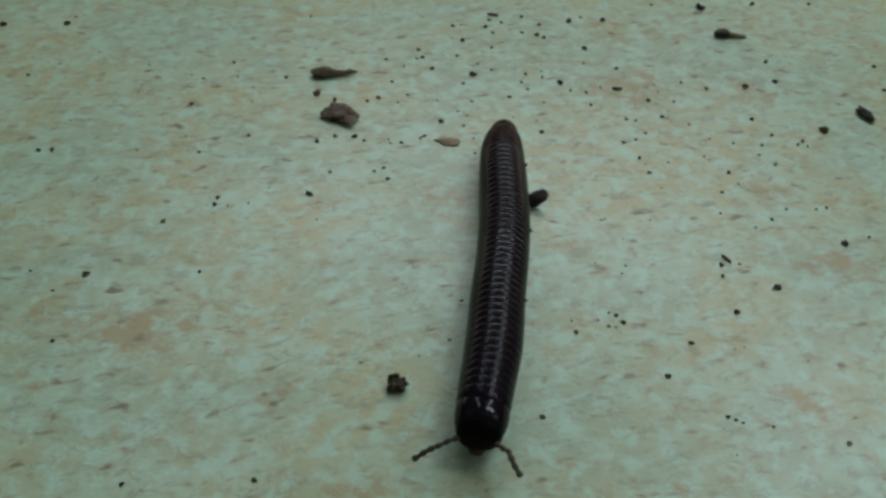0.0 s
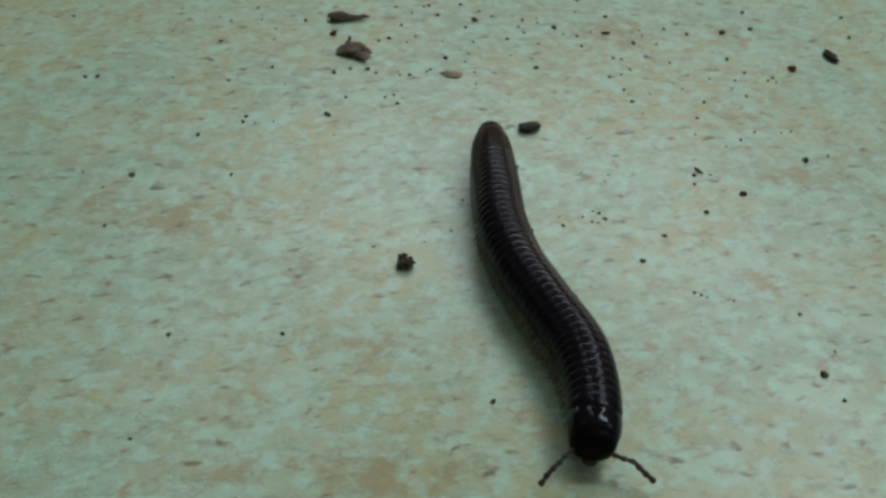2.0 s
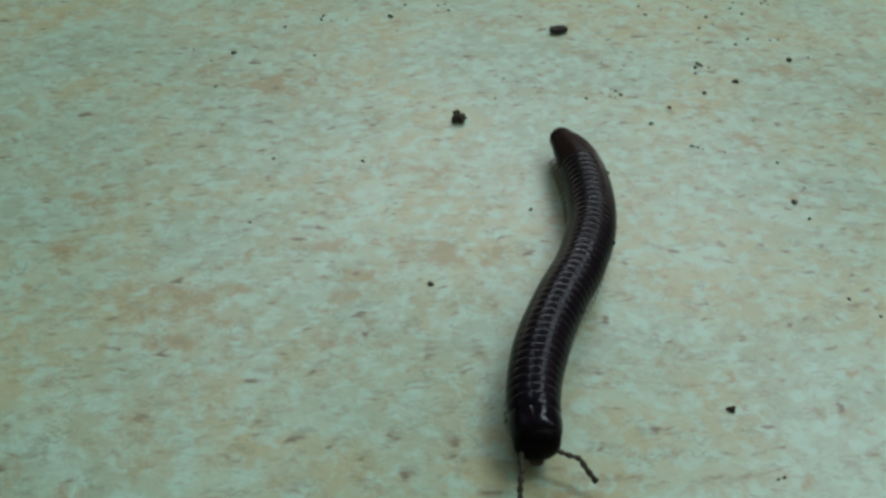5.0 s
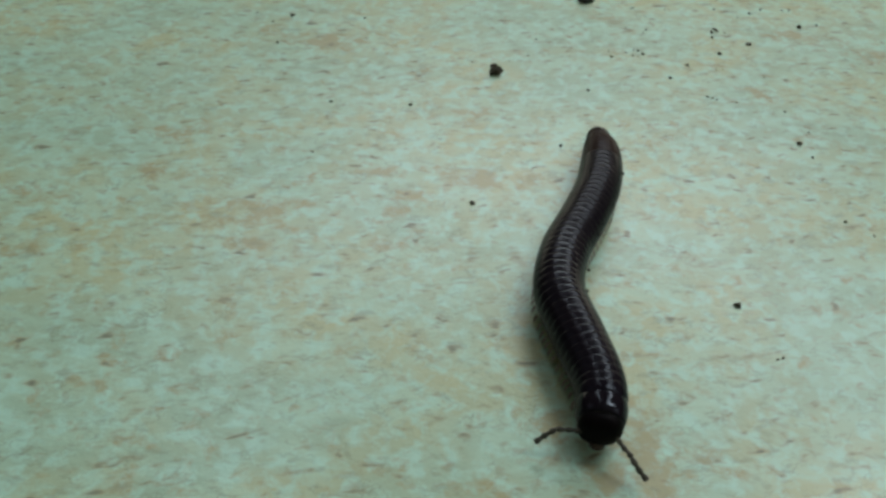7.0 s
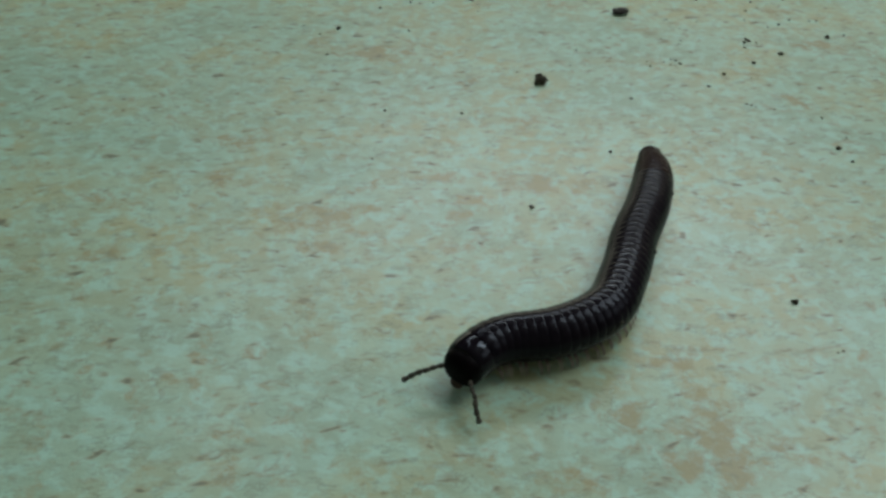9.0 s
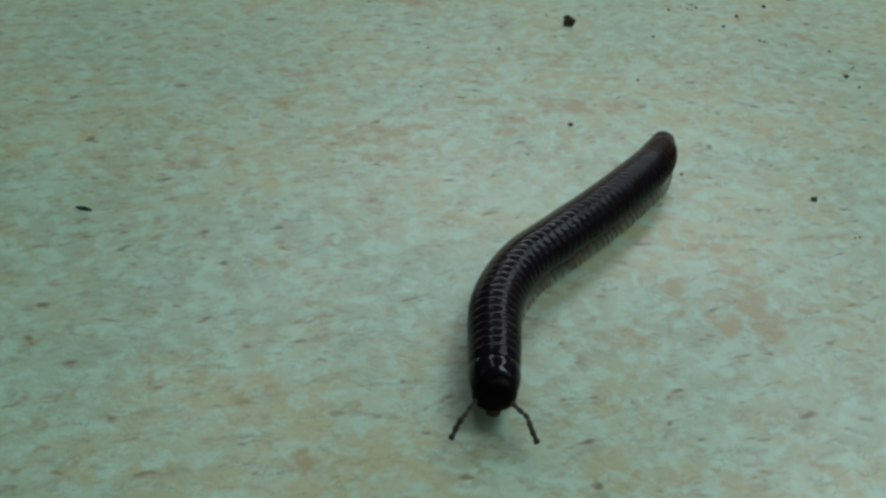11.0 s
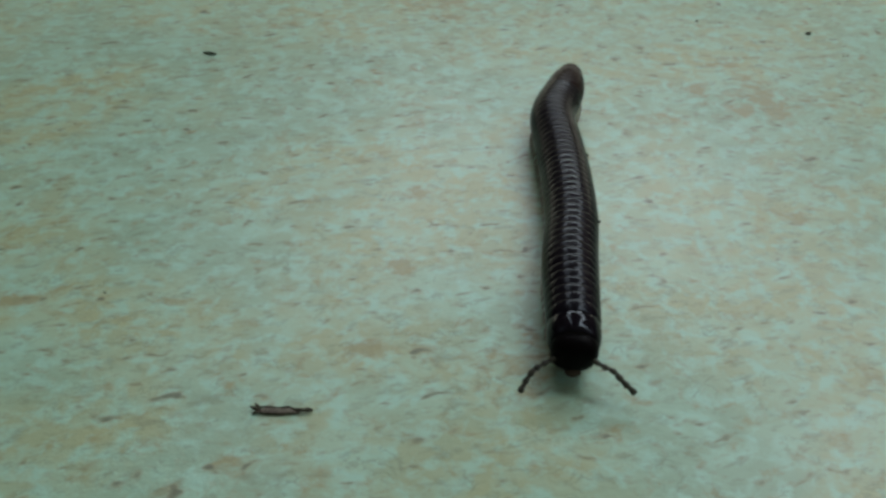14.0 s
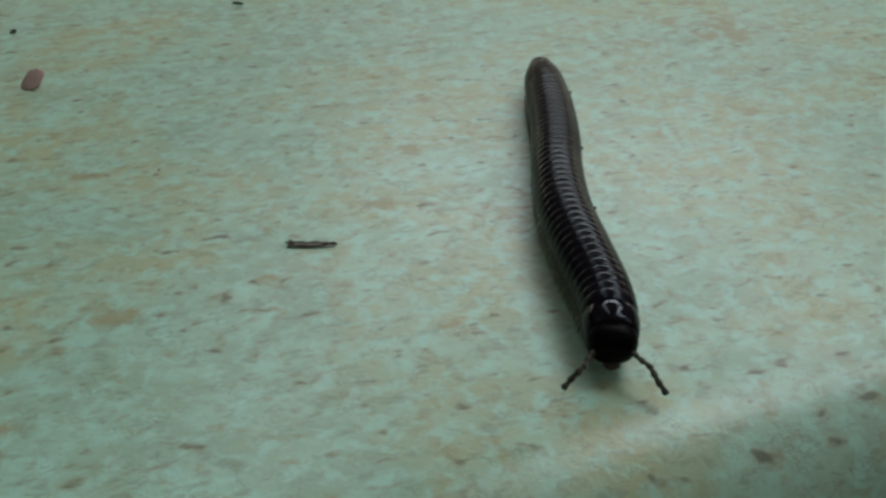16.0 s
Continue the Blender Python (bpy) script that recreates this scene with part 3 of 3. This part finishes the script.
CRUMBS_TRAIL = [
    (-4.3, 56.5, 0.18), (-8.7, 55, 0.22), (20, 54.4, 0.31), (20.6, 54.2, 0.31), (21.1, 54, 0.22), (23.4, 54, 0.22), (29, 53.4, 0.31), (29, 53.2, 0.17),
    (-33, 53.1, 0.3), (5.8, 52, 0.35), (20.3, 50.9, 0.13), (31.3, 49.4, 0.22), (29.9, 46.7, 0.54), (31.1, 44.1, 0.32), (-14, 43.1, 0.35), (-22.9, 41.4, 0.35),
    (3.6, 39.1, 0.4), (33.1, 32.8, 0.29), (33.1, 32.8, 0.3), (-22.1, 31.1, 0.28), (35.6, 31.1, 0.29), (-4.2, 26.5, 0.53), (7.9, 19, 0.37), (21.4, 17.4, 0.63),
    (24.9, 11.5, 0.23), (24.4, 11.2, 0.2), (-74.1, -12.7, 0.7), (-43.8, -43.5, 0.19),
]
random.seed(5)
CRUMBS_MORE = [
    (-7.7, 109.5, 0.44), (-6.8, 109.9, 0.22), (-6.4, 102.7, 0.42), (-10.3, 101.5, 0.42), (-10.9, 101.1, 0.31), (-3.5, 111.9, 0.34), (-2, 111.6, 0.34), (-3.9, 101.4, 0.31),
    (0.2, 95.3, 0.35), (3.4, 101.4, 0.26), (3.6, 100.2, 0.26), (6.9, 98, 0.31), (8.6, 98, 0.36), (-10.8, 93.4, 0.25), (-7.5, 93, 0.25), (-3.8, 93.6, 0.25),
    (4, 95, 0.25), (-5.1, 91.4, 0.24), (-4, 90.8, 0.24), (0.9, 91.4, 0.2), (8.2, 104.2, 0.27), (7.7, 115.1, 0.29), (10.4, 115, 0.52), (-2.8, 108.8, 0.33),
    (10.2, 99.4, 0.26), (1.3, 98.6, 0.31), (18.3, 98.1, 0.26), (17.1, 86.6, 0.24), (15, 91.4, 0.29), (16.3, 101.2, 0.21), (16.6, 99.8, 0.21), (24.2, 91.4, 0.25),
]
CRUMB_MESHES = [blob("soil_crumb", (0.5, 0.5 * random.uniform(0.75, 1.1), 0.30), (0, 0, 0.2), OCHRE if i == 4 else SOIL, 10, 7, 2.0, i + 1, 1.15, False) for i in range(11)]
for x, y, w in CRUMBS_FAR + CRUMBS_BEHIND + CRUMBS_MIDDLE + CRUMBS_NEAR + CRUMBS_START + CRUMBS_TRAIL + CRUMBS_MORE:
    ob = tagged(new("soil_crumb", random.choice(CRUMB_MESHES)), "dark brown soil crumb lying on pale laminate", "crumb", "scattered soil crumbs")
    ob.matrix_world = pose(x * MM, (y - 0.18 * w) * MM, 0, 0, 0, random.uniform(0, 360)) @ Matrix.Scale(w * MM * 0.95, 4)


def lump(name, label, category, x, y, turn, size, mat, seed, rough=0.4, power=2.2, around=22, rows=12, sink=0.1, smooth=True):
    """A single uneven lump, its half sizes in millimetres."""
    hx, hy, hz = (c * MM for c in size)
    ob = new(name, blob(name, (hx, hy, hz), (0, 0, hz * (1 - sink)), mat, around, rows, power, seed, rough, smooth))
    ob.matrix_world = pose(x * MM, (y - 0.8 * size[2]) * MM, 0, 0, 0, turn)
    return tagged(ob, label, category)


def build_bark_flake():
    ob = lump("bark_flake", "brown rugged bark flake with a short grey stalk", "bark flake", -17.15, 88.3, -32, (1.72, 1.3, 0.42), BARK, 3, 0.6, 2.5, 26, 12, 0.1, False)
    part("stalk", tube("stalk", [(-1.25 * MM, 0.55 * MM, 0.5 * MM), (-1.62 * MM, 0.85 * MM, 0.62 * MM), (-1.9 * MM, 1.2 * MM, 0.8 * MM)], [0.22 * MM, 0.17 * MM, 0.23 * MM], 9, SEED), ob, "grey stub of a stalk")
    for x, y, z, r, turn in ((0.5, 0.5, 0.7, 0.42, 5), (-0.4, -0.5, 0.62, 0.5, 9), (1.0, -0.4, 0.5, 0.4, 13)):
        part("flake_scale", blob("flake_scale", (1.5 * r * MM, r * MM, 0.3 * r * MM), (x * MM, y * MM, z * MM), BARK, 11, 6, 2.4, turn, 0.9, False), ob)


def build_twig():
    ob = lump("twig_scrap", "brown torn twig scrap tapering to a thin tail", "twig", -20.6, 95.6, 14, (1.25, 0.75, 0.5), BARK, 5, 0.45, 2.4, 24, 12)
    part("tail", tube("tail", [(0.6 * MM, 0, 0.5 * MM), (1.6 * MM, -0.05 * MM, 0.42 * MM), (2.5 * MM, 0.02 * MM, 0.38 * MM), (3.0 * MM, 0.2 * MM, 0.45 * MM), (3.9 * MM, 0.3 * MM, 0.3 * MM)], [0.5 * MM, 0.36 * MM, 0.27 * MM, 0.3 * MM, 0.05 * MM], 10, BARK), ob)


def build_pale_flake():
    ob = lump("wood_flake", "pale tan wood flake with a pointed end", "wood flake", -5.2, 85.7, 8, (0.9, 0.62, 0.13), WOOD, 8, 0.6, 2.6, 18, 8, 0.1, False)
    part("point", tube("point", [(-0.4 * MM, 0.1 * MM, 0.13 * MM), (-1.1 * MM, 0.2 * MM, 0.12 * MM), (-1.7 * MM, 0.25 * MM, 0.06 * MM)], [0.28 * MM, 0.17 * MM, 0.03 * MM], 8, WOOD), ob)


def build_clod():
    ob = lump("soil_clod", "dark crumbly soil clod with a jagged top", "clod", -5.5, 53.3, 10, (0.62, 0.55, 0.46), SOIL, 12, 0.8, 2.2, 15, 9, 0.1, False)
    for x, y, z, r, turn in ((-0.48, 0.45, 0.72, 0.24, 3), (-0.1, 0.50, 0.88, 0.26, 8), (0.62, 0.05, 0.45, 0.22, 5), (-0.52, -0.3, 0.3, 0.28, 11), (0.3, -0.3, 0.5, 0.32, 14), (0.5, 0.3, 0.62, 0.18, 17)):
        part("knob", blob("knob", (r * MM, 0.8 * r * MM, 0.9 * r * MM), (x * MM, y * MM, z * MM), SOIL, 8, 6, 2.6, turn, 1.0, False), ob)


def build_chip():
    ob = lump("wood_chip", "dark square-ended wood chip with a brown splint", "wood chip", 25.1, 114.6, 8, (0.86, 0.6, 0.42), SEED, 14, 0.18, 7.0)
    part("splint", tube("splint", [(0.7 * MM, -0.1 * MM, 0.35 * MM), (1.7 * MM, -0.2 * MM, 0.3 * MM), (2.9 * MM, -0.25 * MM, 0.2 * MM)], [0.35 * MM, 0.32 * MM, 0.2 * MM], 9, WOOD), ob)


def build_splinter():
    ob = lump("wood_splinter", "grey-brown split wood splinter with dark curled ends", "splinter", -26.9, -54.05, 6, (1.35, 0.30, 0.13), SPLIT, 17, 0.45, 2.6, 26, 10)
    for name, pts, rad in (("edge_strip", [(-1.35, -0.22, 0.16), (-0.6, -0.28, 0.2), (0.2, -0.24, 0.17), (0.9, -0.2, 0.2)], [0.03, 0.06, 0.05, 0.03]),
                           ("edge_strip", [(-1.5, 0.2, 0.2), (-0.8, 0.26, 0.26), (0.0, 0.22, 0.22), (0.7, 0.28, 0.28), (1.2, 0.16, 0.22)], [0.04, 0.06, 0.04, 0.07, 0.05]),
                           ("dark_tip", [(1.05, 0.1, 0.2), (1.5, 0.04, 0.25), (1.8, 0.12, 0.18), (2.1, 0.08, 0.26), (2.4, 0.15, 0.15)], [0.09, 0.15, 0.10, 0.16, 0.07]),
                           ("barb", [(-1.15, 0.12, 0.2), (-1.5, 0.3, 0.36), (-1.62, 0.45, 0.3)], [0.10, 0.10, 0.06]),
                           ("barb", [(-1.2, 0.0, 0.2), (-1.6, 0.1, 0.25), (-1.9, 0.22, 0.24)], [0.12, 0.13, 0.05]),
                           ("barb", [(-1.2, -0.15, 0.16), (-1.55, -0.25, 0.16), (-1.7, -0.35, 0.1)], [0.10, 0.09, 0.04])):
        part(name, tube(name, [tuple(c * MM for c in q) for q in pts], [r * MM for r in rad], 7, SOIL), ob, "dark frayed fibre")


build_bark_flake()
build_twig()
build_pale_flake()
build_clod()
build_chip()
build_splinter()
brushed_seed = lump("seed", "flat grey-brown seed lying on the laminate", "seed", 4.05, 76.9, 28, (1.25, 0.72, 0.42), SEED, 21, 0.22, 2.5)
lump("seed", "dark oval seed tilted on the laminate", "seed", 39.5, 99.9, -62, (1.25, 0.52, 0.42), SEED, 23, 0.4, 2.3, 16, 10, 0.1, False)
lump("wood_sliver", "thin reddish-brown wood sliver", "sliver", 21.65, 72.8, -48, (0.62, 0.15, 0.12), BARK, 25, 0.3)
petal = lump("petal_scrap", "pinkish-brown dried petal scrap leaning on its lower edge", "petal scrap", -64.2, -27.0, 0, (1.2, 1.45, 0.14), PINK, 27, 0.25)
petal.matrix_world = pose(-64.2 * MM, -27.2 * MM, 0.62 * MM, 32, 0, -16)
lump("moss_sliver", "thin dark green moss sliver", "moss sliver", -49.5, -0.05, -6, (0.75, 0.2, 0.14), MOSS, 29, 0.35)
lump("bark_sliver", "small reddish-brown bark sliver", "sliver", -3.1, 113.3, -8, (0.68, 0.26, 0.14), BARK, 33, 0.4)
lump("bark_sliver", "small brown bark sliver", "sliver", 12.1, 99.5, 10, (0.6, 0.22, 0.16), BARK, 31, 0.35)

# ---- how it crawls ----
# seconds, then nine places from tail to head in millimetres
SPINE = [
    (0, (0.1, 86.6), (0.2, 81.6), (0.7, 76.6), (1.2, 71.5), (1.4, 66.5), (1.4, 61.5), (1.5, 56.4), (1.3, 51.4), (1.1, 46.4)),
    (0.5, (0.1, 83.8), (0.3, 78.7), (0.8, 73.7), (1.2, 68.7), (1.2, 63.6), (1.5, 58.6), (2.4, 53.6), (5.1, 49.4), (7.6, 44.9)),
    (1, (0.0, 80.8), (0.2, 75.7), (0.8, 70.6), (1.0, 65.5), (1.4, 60.3), (2.5, 55.3), (4.8, 50.8), (8.2, 46.9), (10.3, 42.3)),
    (1.5, (0.1, 77.1), (0.4, 71.9), (1.0, 66.7), (1.5, 61.5), (2.8, 56.5), (5.1, 51.8), (7.8, 47.3), (10.0, 42.6), (10.3, 37.5)),
    (2, (-0.0, 73.0), (0.6, 67.8), (1.5, 62.6), (2.5, 57.4), (4.3, 52.5), (7.0, 47.9), (9.7, 43.4), (10.9, 38.3), (10.9, 33.0)),
    (2.5, (0.3, 69.2), (1.0, 63.9), (2.2, 58.7), (4.0, 53.7), (6.2, 48.9), (8.7, 44.1), (10.2, 39.1), (9.7, 33.8), (8.5, 28.6)),
    (3, (1.0, 65.0), (1.9, 59.7), (3.4, 54.5), (5.9, 49.7), (8.4, 44.9), (10.0, 39.8), (9.8, 34.5), (8.9, 29.2), (8.5, 23.8)),
    (3.5, (1.8, 60.9), (3.0, 55.7), (5.3, 50.8), (7.7, 46.0), (9.7, 41.0), (10.0, 35.6), (9.2, 30.3), (7.5, 25.1), (5.4, 20.0)),
    (4, (3.6, 57.2), (4.6, 51.8), (7.2, 46.9), (9.3, 41.9), (10.0, 36.4), (9.4, 30.9), (7.9, 25.6), (6.6, 20.3), (5.8, 14.9)),
    (4.5, (3.9, 53.4), (6.2, 48.4), (8.4, 43.4), (9.6, 38.1), (9.5, 32.6), (8.2, 27.3), (6.7, 22.0), (5.9, 16.6), (5.9, 11.1)),
    (5, (5.2, 49.9), (7.5, 45.0), (8.9, 39.7), (9.3, 34.3), (8.5, 28.9), (7.0, 23.6), (5.9, 18.2), (5.7, 12.8), (6.7, 7.4)),
    (5.5, (6.5, 46.5), (8.2, 41.3), (9.0, 35.9), (8.6, 30.5), (7.3, 25.2), (6.0, 19.9), (5.5, 14.5), (6.1, 9.1), (8.6, 4.3)),
    (5.9, (7.3, 43.6), (8.4, 38.3), (8.8, 32.8), (7.8, 27.5), (6.3, 22.2), (5.4, 16.9), (5.6, 11.4), (7.1, 6.2), (10.3, 1.9)),
    (6.3, (7.6, 40.6), (8.5, 35.2), (8.2, 29.8), (6.8, 24.6), (5.6, 19.3), (5.3, 13.9), (6.1, 8.5), (8.8, 3.9), (11.0, -1.0)),
    (6.5, (7.4, 40.0), (8.2, 34.6), (8.0, 29.1), (6.7, 23.8), (5.5, 18.5), (5.2, 13.0), (6.5, 7.7), (10.3, 3.7), (14.4, -0.3)),
    (7, (7.2, 39.4), (7.9, 33.9), (7.8, 28.5), (6.7, 23.1), (5.4, 17.7), (5.4, 12.3), (7.4, 7.2), (9.4, 2.1), (9.7, -3.4)),
    (7.5, (7.1, 38.8), (7.8, 33.5), (7.8, 28.1), (6.8, 22.8), (5.6, 17.6), (5.6, 12.2), (7.0, 7.0), (5.3, 2.0), (0.4, -1.3)),
    (8, (7.1, 38.7), (7.8, 33.4), (7.7, 28.1), (6.7, 22.9), (5.6, 17.7), (5.2, 12.4), (4.9, 7.2), (0.6, 4.3), (-4.7, 2.4)),
    (8.5, (7.2, 38.4), (7.9, 33.1), (7.6, 27.7), (6.6, 22.4), (5.5, 17.2), (5.1, 11.8), (2.7, 7.1), (-2.2, 4.7), (-7.6, 2.9)),
    (8.8, (7.4, 37.6), (7.9, 32.0), (7.4, 26.5), (6.2, 21.1), (5.3, 15.6), (4.4, 10.2), (0.8, 6.1), (-4.1, 3.8), (-7.9, 0.2)),
    (9.2, (7.6, 35.9), (7.7, 30.2), (6.9, 24.6), (5.6, 19.0), (4.8, 13.4), (2.5, 8.3), (-1.8, 4.8), (-6.5, 2.0), (-9.1, -3.1)),
    (9.6, (7.8, 33.7), (7.4, 27.9), (6.2, 22.2), (5.1, 16.5), (3.7, 11.0), (0.2, 6.5), (-4.4, 3.3), (-7.9, -1.2), (-9.7, -6.7)),
    (10, (7.7, 31.1), (6.8, 25.2), (5.5, 19.5), (4.2, 13.8), (1.6, 8.7), (-2.4, 4.6), (-6.4, 0.7), (-9.0, -4.6), (-9.6, -10.4)),
    (10.5, (7.1, 27.0), (5.8, 21.3), (4.5, 15.6), (1.9, 10.3), (-1.5, 5.7), (-5.4, 1.4), (-8.3, -3.6), (-9.5, -9.4), (-8.8, -15.2)),
    (11, (5.8, 22.4), (4.6, 16.7), (1.9, 11.6), (-1.2, 6.6), (-4.5, 1.8), (-7.7, -3.1), (-9.2, -8.6), (-8.8, -14.4), (-8.2, -20.2)),
    (11.5, (4.0, 18.6), (2.5, 12.8), (-0.9, 7.9), (-4.3, 3.1), (-7.5, -1.7), (-9.2, -7.3), (-8.9, -13.2), (-7.9, -19.0), (-7.5, -24.8)),
    (12, (1.2, 14.8), (-0.4, 9.2), (-3.5, 4.2), (-6.6, -0.7), (-8.7, -6.2), (-9.2, -12.0), (-8.5, -17.8), (-8.1, -23.6), (-8.5, -29.4)),
    (12.5, (-1.5, 10.4), (-3.2, 4.9), (-6.2, -0.1), (-8.6, -5.4), (-9.3, -11.2), (-8.8, -17.0), (-7.9, -22.8), (-7.7, -28.6), (-7.5, -34.4)),
    (13, (-4.0, 6.4), (-5.6, 0.6), (-8.2, -4.8), (-9.5, -10.6), (-9.0, -16.6), (-8.0, -22.5), (-7.5, -28.4), (-8.5, -34.3), (-10.1, -40.1)),
    (13.5, (-6.0, 2.5), (-7.2, -3.4), (-9.0, -9.1), (-9.1, -15.0), (-8.3, -20.9), (-7.7, -26.9), (-7.8, -32.8), (-8.2, -38.8), (-8.2, -44.8)),
    (14, (-7.8, -2.2), (-8.5, -8.1), (-9.5, -13.9), (-8.7, -19.8), (-7.9, -25.7), (-7.4, -31.7), (-7.4, -37.6), (-7.1, -43.6), (-6.8, -49.5)),
    (14.5, (-8.8, -6.3), (-9.2, -12.3), (-9.1, -18.4), (-8.2, -24.4), (-7.5, -30.4), (-7.3, -36.4), (-7.4, -42.5), (-7.6, -48.5), (-7.9, -54.6)),
    (15, (-9.2, -10.7), (-9.3, -16.8), (-8.6, -22.8), (-7.8, -28.8), (-7.4, -34.9), (-7.2, -40.9), (-7.0, -47.0), (-6.1, -53.0), (-4.8, -59.1)),
    (15.5, (-9.3, -15.0), (-9.0, -21.1), (-8.2, -27.2), (-7.5, -33.3), (-7.2, -39.4), (-6.8, -45.5), (-5.7, -51.5), (-3.9, -57.4), (-2.7, -63.5)),
    (16, (-9.2, -20.0), (-8.5, -26.0), (-7.6, -32.1), (-7.0, -38.2), (-6.7, -44.3), (-5.9, -50.4), (-4.4, -56.3), (-2.8, -62.2), (-2.3, -68.4)),
]
# seconds, then turns of the right and left feeler (root, tip) from the heading, degrees
ANTENNAE = [
    (0, -57, -66, 40, 26),
    (0.5, -24, -8, 88, 34),
    (1, -36, -28, 38, 28),
    (1.5, -47, -40, 52, 50),
    (2, -36, -40, 79, 69),
    (2.5, -78, -86, -11, -14),
    (3, -27, -32, 51, 62),
    (3.5, -62, -64, 25, 30),
    (4, -35, -42, 40, 32),
    (6.5, 2, 10, 83, 51),
    (7, -91, -66, 38, 50),
    (7.5, -62, 22, 70, 64),
    (8, -80, -5, 12, 44),
    (8.5, -34, -46, 51, 68),
    (11, -33, -33, 42, 27),
    (11.5, -38, -26, 86, 88),
    (12, -70, -60, 8, -3),
    (12.5, -49, -43, 74, 73),
    (13, -72, -86, 12, 6),
    (13.5, -34, -68, 77, 43),
    (14, -56, -38, 58, 58),
    (14.5, -54, -56, 32, 33),
    (15, -16, -12, 68, 69),
    (15.5, -30, -52, 102, 76),
    (16, -28, -52, 39, 35),
]
# how far a feeler is raised, by time and side
LIFTS = {(13, 1): 18, (0, 1): 32, (0.5, 1): 12, (2.5, -1): 10, (3.5, 1): 38, (7.5, -1): 26, (8, -1): 26, (13, -1): 12}


def along(points, q):
    """Place and heading on the smooth line through points at the fraction q."""
    n = len(points) - 1
    i = min(max(int(q * n), 0), n - 1)
    s = q * n - i
    p = [Vector(points[min(max(k, 0), n)]) for k in (i - 1, i, i + 1, i + 2)]
    if i == 0:
        p[0] = 2 * p[1] - p[2]
    if i == n - 1:
        p[3] = 2 * p[2] - p[1]
    m0, m1 = (p[2] - p[0]) / 2, (p[3] - p[1]) / 2
    at = (2 * s ** 3 - 3 * s ** 2 + 1) * p[1] + (s ** 3 - 2 * s ** 2 + s) * m0 + (3 * s ** 2 - 2 * s ** 3) * p[2] + (s ** 3 - s ** 2) * m1
    way = (6 * s ** 2 - 6 * s) * p[1] + (3 * s ** 2 - 4 * s + 1) * m0 + (6 * s - 6 * s ** 2) * p[2] + (3 * s ** 2 - 2 * s) * m1
    return at * MM, math.degrees(math.atan2(way.y, way.x)) - 90


def motions():
    roots = [(row[0], along(row[1:], 0.5)[0]) for row in SPINE]
    walk(millipede, [(t, pose(p.x, p.y, 0)) for t, p in roots])

    def body_row(piece, q, drop=0.0):
        rows = []
        for row, (t, root) in zip(SPINE, roots):
            p, turn = along(row[1:], q)
            rows.append((t, pose(p.x - root.x, p.y - root.y, AXIS - drop * MM, 0, 0, turn)))
        walk(piece, rows)

    body_row(tail, MIDDLES[0], 0.35)
    for k, ring in enumerate(rings):
        body_row(ring, MIDDLES[k + 1], 0.35 * math.exp(-k / 3))
    body_row(collar, MIDDLES[-2], 0.12)
    body_row(head, MIDDLES[-1], 0.35)

    for f0, f1, s in feelers:
        root_rows, tip_rows = [], []
        for t, r0, r1, l0, l1 in ANTENNAE:
            a0, a1 = (r0, r1) if s < 0 else (l0, l1)
            root_rows.append((t, pose(-s * 1.22 * MM, -0.15 * MM, -0.04 * MM, -6 + LIFTS.get((t, s), 0), 0, a0)))
            bend = max(-84, min(84, a1 - a0))
            tip_rows.append((t, pose(0, 1.9 * MM, 0, -26, 0, bend)))
        walk(f0, root_rows)
        walk(f1, tip_rows)

    # the crawling legs tip a seed over at the start
    walk(brushed_seed, [(0.0, pose(4.1 * MM, 77.4 * MM, 0.45 * MM, 24, -34, 8)), (0.2, pose(3.9 * MM, 76.7 * MM, 0.1 * MM, 0, -8, 30)),
                        (0.4, pose(4.0 * MM, 76.5 * MM, 0, 0, 0, 28)), (16.0, pose(4.0 * MM, 76.5 * MM, 0, 0, 0, 28))])

    # legs swing in waves, each with the ground its ring has covered
    times = [row[0] for row in SPINE]
    ticks = [0.1 * i for i in range(161)]
    covered = {}
    for k in range(RINGS):
        spots = [along(row[1:], MIDDLES[k + 1])[0] for row in SPINE]
        far = np.concatenate(([0.0], np.cumsum([(q - p).length for p, q in zip(spots, spots[1:])])))
        covered[k] = np.interp(ticks, times, far)
    drop = AXIS - 0.80 * MM
    for leg, k, s, y in legs:
        rows = []
        for t, far in zip(ticks, covered[k]):
            w = 2 * math.pi * (far / (4.2 * MM) + k / 9 + y * 0.13)
            rows.append((t, pose(0, y * MM, -drop + 0.10 * MM * max(0, math.cos(w)), 0, 0, s * 6 * math.sin(w))))
        walk(leg, rows)


motions()
